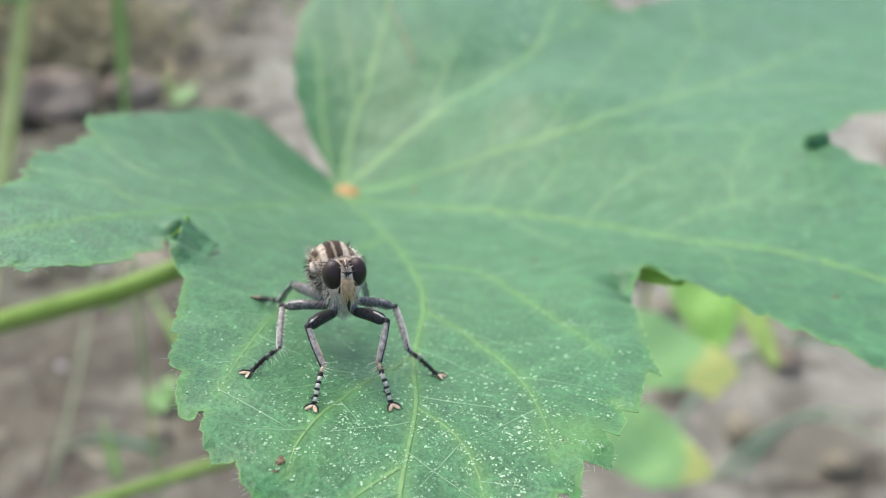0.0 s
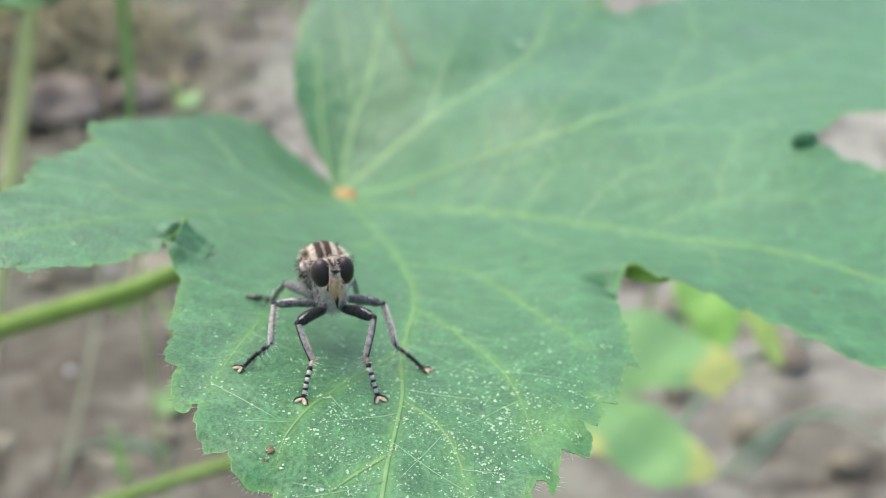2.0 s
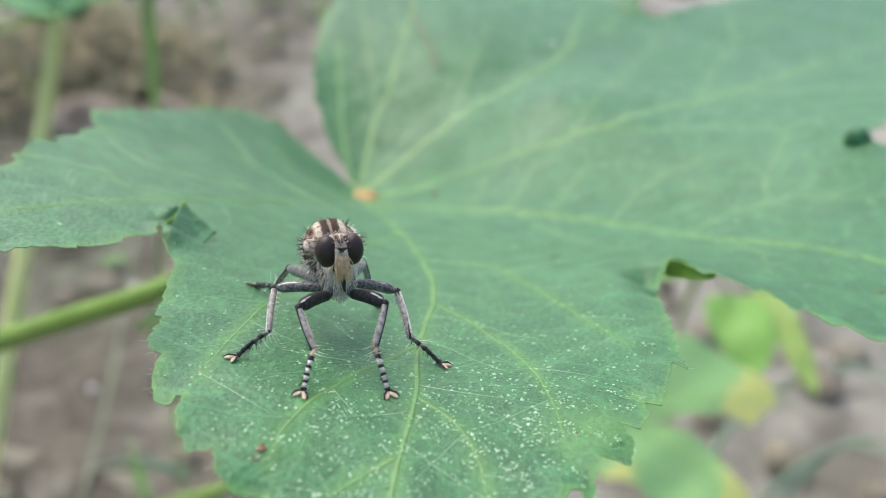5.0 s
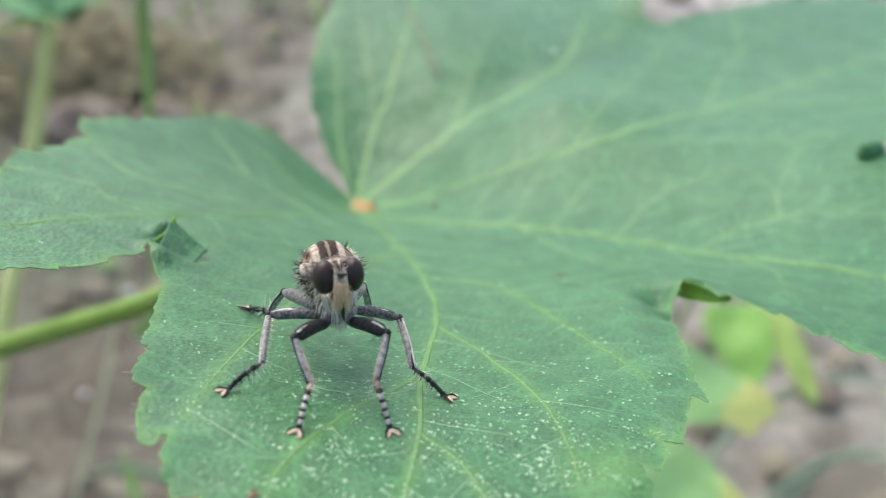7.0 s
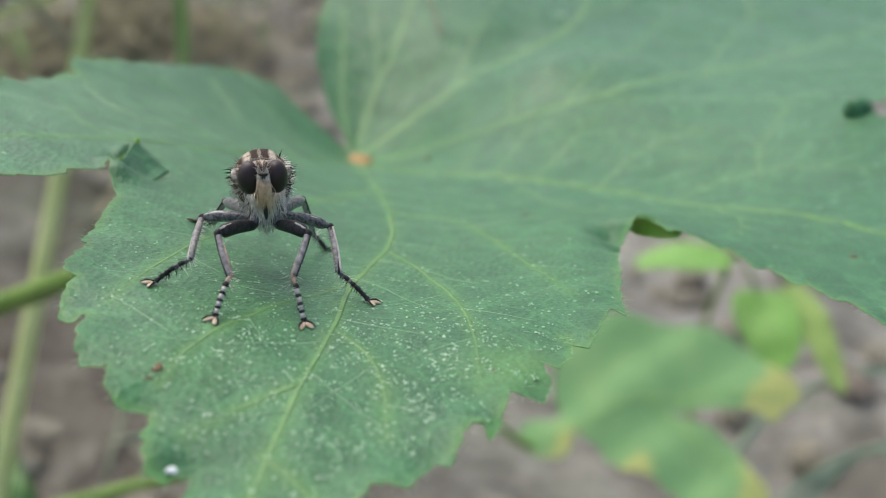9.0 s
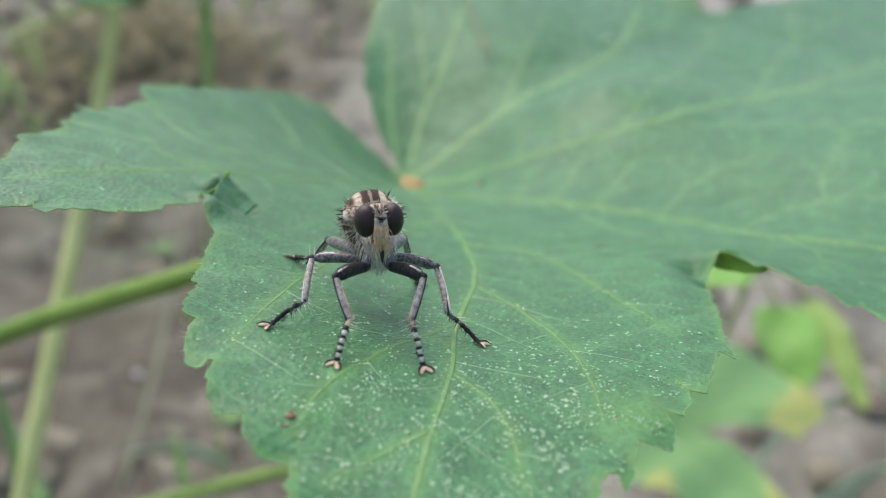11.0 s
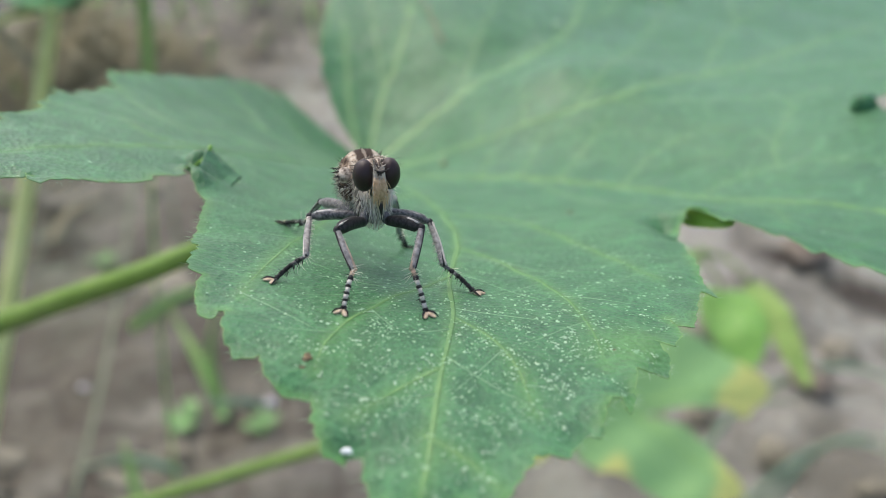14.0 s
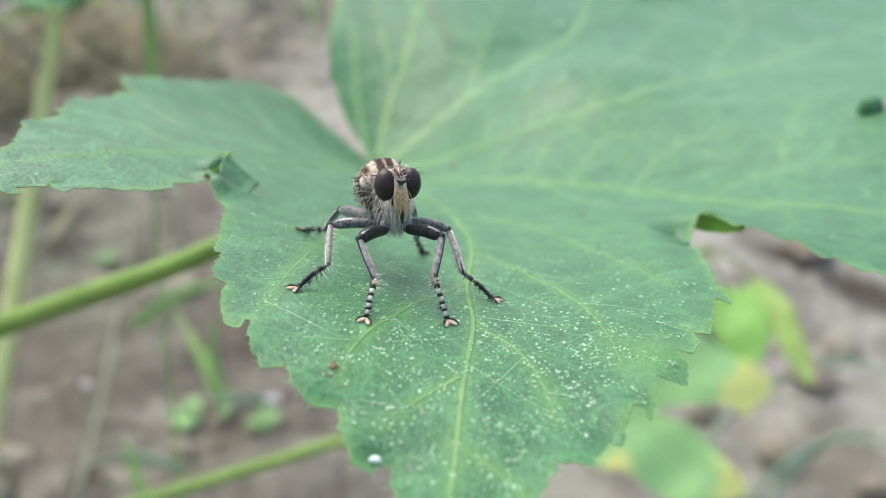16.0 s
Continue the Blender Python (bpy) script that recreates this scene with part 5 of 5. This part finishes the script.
    for s in (-1, 1):
        for k in range(7):
            root = hm((s * rng.uniform(0.1, 0.35), rng.uniform(-0.5, 0.1), 1.15))
            br.hair(root, root + mm((s * rng.uniform(0.0, 0.35), rng.uniform(-0.5, 0.0), rng.uniform(0.2, 0.45))), 0.000026)
        for k in range(6):
            z = 0.9 - 0.28 * k
            root = hm((s * (1.35 + 0.15 * math.sin(k)), 0.65, z))
            br.hair(root, root + mm((s * rng.uniform(0.55, 1.0), rng.uniform(-0.4, 0.0), rng.uniform(0.02, 0.25))), 0.000040)
    br.done("head_bristles", BLACK_HAIR, fly, "stiff black bristles behind the eyes")["kind"] = "stuff"
    collar = Mesh()
    for k in range(90):
        a = radians(-150 + 300 * k / 89)
        root = Vector((1.62 * math.sin(a), 0.55, 1.28 * math.cos(a)))
        collar.hair(hm(root), hm(root + Vector((0.22 * math.sin(a), rng.uniform(-0.25, 0.1), 0.22 * math.cos(a)))), 0.00005)
    collar.done("collar", CREAM_HAIR, fly)["kind"] = "stuff"


def build_body():
    rng = random.Random(2)
    at, size = Vector((0.04, 3.86, -2.70)), Vector((2.34, 2.48, 2.62))
    Mesh().ball(mm(at), mm(size), 56, 40, 0.05, 900).done("thorax", THORAX, fly, "dusty tan thorax with two dark brown stripes")
    shoulder = plain("shoulder_dust", (0.10, 0.070, 0.048), (0.70, 0.62, 0.50), 1900, 0.7, 0.6, 0.00006)
    for s in (-1, 1):
        Mesh().ball(mm((1.86 * s, 2.60, -1.50)), mm((0.62, 0.70, 0.62)), 22, 16, 0.12, 1500).done("shoulder_knob", shoulder, fly, "pale knob on the shoulder of the thorax")
    Mesh().ball(mm((0, 1.15, -2.55)), mm((1.42, 1.55, 2.10)), 28, 20, 0.10, 1300).done("neck", NECK_SKIN, fly, "pale dusty neck")
    build_head(rng)
    breast = plain("breast_dust", (0.045, 0.038, 0.030), (0.30, 0.265, 0.22), 2200, 0.75, 0.5, 0.00008)
    Mesh().ball(mm((0, 1.5, -3.85)), mm((1.55, 1.9, 1.62)), 28, 20, 0.12, 1500).done("breast", breast, fly, "pale dusty breast")
    beard = Mesh()
    for _ in range(460):
        a, z = rng.uniform(-1, 1), rng.uniform(-4.7, -1.35)
        half = float(np.interp(z, (-4.7, -3.2, -2.2, -1.35), (0.85, 1.05, 1.15, 1.25)))
        out = float(np.interp(z, (-4.7, -3.4, -2.2, -1.35), (-0.15, -0.45, -0.75, -0.95)))
        root = Vector((half * a, out + 0.85 * a * a + rng.uniform(-0.1, 0.35), z))
        tip = root + Vector((-0.22 * a + rng.gauss(0, 0.12), rng.uniform(-0.45, -0.05), -min(rng.uniform(0.55, 1.35), 5.55 + z)))
        beard.hair(mm(root), mm(tip), 0.000042, mm((0.18 * a, -0.16, 0.05)))
    beard.done("beard", WHITE_HAIR, fly, "thick whitish beard under the head")["kind"] = "stuff"
    br = Mesh()
    # stiff bristles stand off the shoulders and along the back's flanks
    for s in (-1, 1):
        for k in range(26):
            a, b = s * rng.uniform(0.8, 2.0), rng.uniform(-1.0, 0.75)
            n = Vector((math.sin(a) * math.cos(b), math.sin(b), math.cos(a) * math.cos(b)))
            root = at + Vector((n.x * size.x, n.y * size.y, n.z * size.z)) * 0.98
            br.hair(mm(root), mm(root + n * rng.uniform(0.35, 0.75) + Vector((0, rng.uniform(0.0, 0.35), rng.uniform(0.05, 0.3)))), 0.000040)
        for k in range(9):
            root = Vector((2.30 * s, rng.uniform(2.0, 3.0), rng.uniform(-1.9, -1.0)))
            br.hair(mm(root), mm(root + Vector((s * rng.uniform(0.35, 0.75), rng.uniform(-0.4, 0.1), rng.uniform(-0.1, 0.4)))), 0.000040)
    for _ in range(40):
        a, b = rng.uniform(-0.7, 0.7), rng.uniform(-0.6, 0.9)
        n = Vector((math.sin(a) * math.cos(b), math.sin(b), math.cos(a) * math.cos(b)))
        root = at + Vector((n.x * size.x, n.y * size.y, n.z * size.z))
        br.hair(mm(root), mm(root + n * rng.uniform(0.10, 0.25) + Vector((0, 0.15, 0))), 0.000024)
    br.done("bristles", BLACK_HAIR, fly, "stiff black bristles")["kind"] = "stuff"
    fuzz = Mesh()
    for _ in range(900):
        a, b = rng.choice((-1, 1)) * rng.uniform(0.9, 2.9), rng.uniform(-1.3, 1.2)
        n = Vector((math.sin(a) * math.cos(b), math.sin(b), math.cos(a) * math.cos(b)))
        root = at + Vector((n.x * size.x, n.y * size.y, n.z * size.z)) * 0.99
        fuzz.hair(mm(root), mm(root + n * rng.uniform(0.15, 0.55) + Vector((rng.gauss(0, 0.18), rng.gauss(0, 0.18), rng.uniform(-0.35, 0.05)))), 0.000036)
    for _ in range(200):
        a, z = rng.choice((-1, 1)) * rng.uniform(0.8, 1.9), rng.uniform(-4.2, -1.2)
        root = Vector((1.40 * math.sin(a), 1.15 - 1.5 * math.cos(a), z))
        fuzz.hair(mm(root), mm(root + Vector((0.3 * math.sin(a), -0.3 * math.cos(a) - 0.1, rng.uniform(-0.6, -0.1)))), 0.000032)
    fuzz.done("fuzz", WHITE_HAIR, fly, "short pale hairs")["kind"] = "stuff"
    line = [mm(p) for p in ((0, 3.4, -2.7), (0, 6.5, -3.9), (0.1, 10.5, -5.6), (0.15, 13.5, -7.2), (0.2, 16.0, -8.8))]
    Mesh().tube(curve(line, 5), [0.0015 - 0.0010 * (k / 20) ** 1.5 for k in range(21)], 14).done("abdomen", ABDOMEN, fly, "slender tapering grey-brown abdomen")
    wing_skin = Nodes("wing_film", 0.25, 0.5)
    wing_skin.colour(wing_skin.ramp(wing_skin.noise(500), [(0.3, (0.24, 0.21, 0.17)), (0.7, (0.36, 0.33, 0.28))]))
    wing_skin.b.inputs["Alpha"].default_value = 0.40
    wing_skin = wing_skin.done()
    for s in (-1, 1):
        w = Mesh()
        for i in range(13):
            t = i / 12
            for k in range(5):
                q = k / 4 - 0.5
                c = Vector((s * (0.75 - 0.3 * t), 3.6 + 12.0 * t, -1.9 - 5.3 * t))
                half = 0.95 * math.sin(math.pi * min(1, 0.12 + 0.86 * t)) ** 0.6
                w.v.append(mm(c + Vector((s * 0.75 * q * 2 * half, 0, -0.55 * q * 2 * half))))
        n = len(w.v)
        w.v += [v - Vector((0, 0, 0.00002)) for v in w.v[:n]]
        for i in range(12):
            for k in range(4):
                a = i * 5 + k
                w.f += [(a, a + 1, a + 6, a + 5), (n + a, n + a + 5, n + a + 6, n + a + 1)]
        w.done("wing", wing_skin, fly, "folded smoky translucent wing")


build_body()

# Legs: hip, knee, ankle, foot, each in millimetres.
LEGS = [
    ("front", (-1.20, -0.50, -4.40), (-3.83, -3.34, -3.20), (-3.30, -6.25, -5.28), (-4.70, -8.65)),
    ("front", (0.85, -0.80, -4.45), (2.84, -3.75, -3.90), (1.25, -6.62, -5.78), (1.62, -9.10)),
    ("middle", (-1.30, 1.10, -4.60), (-5.06, 2.42, -4.72), (-6.22, -1.68, -6.08), (-9.00, -3.35)),
    ("middle", (1.30, 1.50, -4.90), (5.07, 1.72, -6.55), (5.11, -2.15, -8.70), (7.20, -4.10)),
    ("hind", (-1.10, 2.60, -5.10), (-3.22, 8.00, -6.36), (-4.40, 9.40, -9.00), (-6.05, 12.40)),
    ("hind", (1.10, 2.60, -5.20), (3.40, 7.60, -6.80), (4.10, 9.00, -11.2), (5.45, 11.60)),
]


def spikes(m, a, b, count, length, r, rng, side, spread=1.0):
    """Bristles standing off a leg from a to b, in millimetres."""
    a, b = Vector(a), Vector(b)
    d = (b - a).normalized()
    for _ in range(count):
        p = a.lerp(b, rng.uniform(0.05, 0.98))
        n = Vector((rng.gauss(0, 1), rng.gauss(0, 1), rng.gauss(0, 1))) + side * spread
        n = (n - d * n.dot(d)).normalized()
        m.hair(mm(p), mm(p + n * length * rng.uniform(0.6, 1.2) + d * length * rng.uniform(0.1, 0.7)), r)


def build_leg(kind, hip, knee, ankle, foot, seed):
    rng = random.Random(seed)
    hip, knee, ankle = Vector(hip), Vector(knee), Vector(ankle)
    sole = Vector((foot[0], foot[1], leaf_below((foot[0], foot[1], 0)) + 0.16))
    out = 1 if hip.x > 0 else -1
    fat = {"front": 0.46, "middle": 0.40, "hind": 0.44}[kind]
    arch = (knee - hip).cross(Vector((0, 0, 1))).cross(knee - hip).normalized() * 0.18
    line = curve([hip, hip.lerp(knee, 0.5) + arch, knee], 6)
    n = len(line)
    leg = Mesh().tube([mm(p) for p in line], [MM * fat * (0.70 + 0.5 * math.sin(math.pi * (0.12 + 0.7 * i / n))) * (0.62 if i > n - 3 else 1) for i in range(n)], 14).done("leg", GREY_LEG if kind != "front" else DARK_LEG, fly, kind + " leg, grey and bristly")
    line = curve([knee, knee.lerp(ankle, 0.5) + Vector((0.08 * out, 0, 0.08)), ankle], 6)
    n = len(line)
    Mesh().tube([mm(p) for p in line], [MM * (0.24 + 0.05 * math.sin(math.pi * i / n)) for i in range(n)], 12).done("shin", SHIN_GREY, leg)
    root = Vector((0.35 * out, hip.y + (1.2 if kind == "front" else 0.3), hip.z + 0.55))
    Mesh().tube([mm(root), mm(root.lerp(hip, 0.6)), mm(hip)], [MM * 0.50, MM * 0.46, MM * fat * 0.85], 12).done("hip", GREY_LEG, leg)
    # Top edge of the thigh: dust and a painted highlight in one pale strip.
    up = Vector((0, -0.35, 1)).normalized()
    edge = [p + up * (fat * 1.02) for p in curve([hip.lerp(knee, 0.25), hip.lerp(knee, 0.6) + arch * 0.9, knee.lerp(hip, 0.08)], 5)]
    Mesh().tube([mm(p) for p in edge], [MM * 0.13 * math.sin(math.pi * (0.1 + 0.8 * i / len(edge))) for i in range(len(edge))], 6).done("pale_streak", PALE_BAND, leg, "pale dusty streak with its highlight painted in")
    if kind == "front":
        pale_side = [hip.lerp(knee, q) + arch * math.sin(math.pi * q) + Vector((0, -0.34, -0.22)) for q in (0.05, 0.3, 0.55, 0.8)]
        Mesh().tube([mm(p) for p in pale_side], [MM * v for v in (0.08, 0.16, 0.15, 0.05)], 8).done("pale_streak", SHIN_GREY, leg, "pale underside of the thigh")
    rim = [p + Vector((0.02 * out if kind == "middle" else 0.22 * out, -0.25 if kind == "middle" else -0.12, 0.05)) for p in line]
    Mesh().tube([mm(p) for p in rim], [MM * (0.11 if kind == "middle" else 0.085)] * len(rim), 6).done("dark_streak", DARK_LEG, leg, "black line along the shin")
    if kind == "middle":
        # Bright outer edge of the shin, highlight and dust in the same colour.
        rim = [p + Vector((0.19 * out, -0.20, 0.05)) for p in line]
        Mesh().tube([mm(p) for p in rim], [MM * 0.11] * len(rim), 6).done("pale_streak", PALE_BAND, leg, "pale dusty streak with its highlight painted in")
    if kind == "front":
        a, b = knee.lerp(ankle, 0.10) + Vector((-0.12 * out, -0.17, -0.02)), ankle + Vector((-0.12 * out, -0.14, 0))
        Mesh().tube([mm(a), mm(a.lerp(b, 0.5)), mm(b)], [0.00011, 0.00019, 0.00019], 8).done("shin_patch", TAN_LEG, leg, "tan inner side of the shin")
    Mesh().ball(mm(knee), mm((0.33, 0.33, 0.33)), 12, 8).done("knee", DARK_LEG, leg)
    # five foot joints, pale at the root and black at the end
    pts = [ankle.lerp(sole, t) + Vector((0, 0, 0.30 * math.sin(math.pi * t) * (1 if kind == "front" else 0.7))) for t in (0, 0.34, 0.53, 0.69, 0.83, 0.97)]
    for k in range(5):
        a, b = pts[k], pts[k + 1]
        m = a.lerp(b, 0.62)
        Mesh().tube([mm(a), mm(m)], [MM * (0.19 if kind == "front" else 0.165), MM * (0.195 if kind == "front" else 0.17)], 10).done("foot_joint", (TAN_LEG if k == 0 else PALE_BAND) if kind == "front" else (GREY_LEG if k < 2 else DARK_LEG), leg)
        Mesh().tube([mm(m), mm(m.lerp(b, 0.6)), mm(b)], [MM * 0.20, MM * (0.25 if kind == "front" else 0.215), MM * 0.15], 10).done("foot_ring", DARK_LEG, leg)
    d = (pts[5] - pts[4])
    d.z = 0
    d.normalize()
    side = Vector((-d.y, d.x, 0))
    for s in (-1, 1):
        tip = pts[5] + d * 0.85 + side * (0.42 * s)
        tip.z = leaf_below(tip) + 0.10
        c = pts[5].lerp(tip, 0.62)
        turn = (tip - pts[5]).to_track_quat("Y", "Z").to_matrix()
        Mesh().ball(mm(c), mm((0.21, 0.46, 0.12)), 12, 8, turn=turn).done("foot_pad", PAD, leg, "cream pad under the claw")
        t2 = pts[5] + d * 0.95 + side * (0.66 * s)
        t2.z = leaf_below(t2) + 0.10
        Mesh().tube([mm(pts[5]), mm(pts[5].lerp(t2, 0.5) + side * (0.14 * s) + Vector((0, 0, 0.16))), mm(t2)], [0.00010, 0.00008, 0.00002], 7).done("claw", DARK_LEG, leg)
    pale, dark = Mesh(), Mesh()
    inner = Vector((-out, -0.3, 0.2)) if kind == "front" else Vector((-out * 0.6, -0.4, -0.2))
    spikes(pale, knee, ankle, 110 if kind == "middle" else 60, 0.55 if kind == "middle" else 0.36, 0.000028, rng, inner, 0.9)
    spikes(pale, knee.lerp(ankle, 0.9), pts[1], 9, 1.15, 0.000032, rng, inner, 1.2)
    spikes(pale, hip.lerp(knee, 0.2), knee, 40 if kind != "hind" else 80, 0.32, 0.000022, rng, Vector((0, 0, -0.3)))
    spikes(dark, ankle, sole, 48, 0.58, 0.000038, rng, Vector((0, 0, 0.2)))
    spikes(dark, hip.lerp(knee, 0.6), knee, 9, 0.5, 0.000028, rng, Vector((0, 0, 0.6)))
    spikes(dark, knee, ankle, 26, 0.42, 0.000030, rng, Vector((out, 0, 0)))
    pale.done("pale_hairs", WHITE_HAIR, leg)["kind"] = "stuff"
    dark.done("dark_bristles", BLACK_HAIR, leg)["kind"] = "stuff"


for _k, _leg in enumerate(LEGS):
    build_leg(*_leg, 90 + _k)
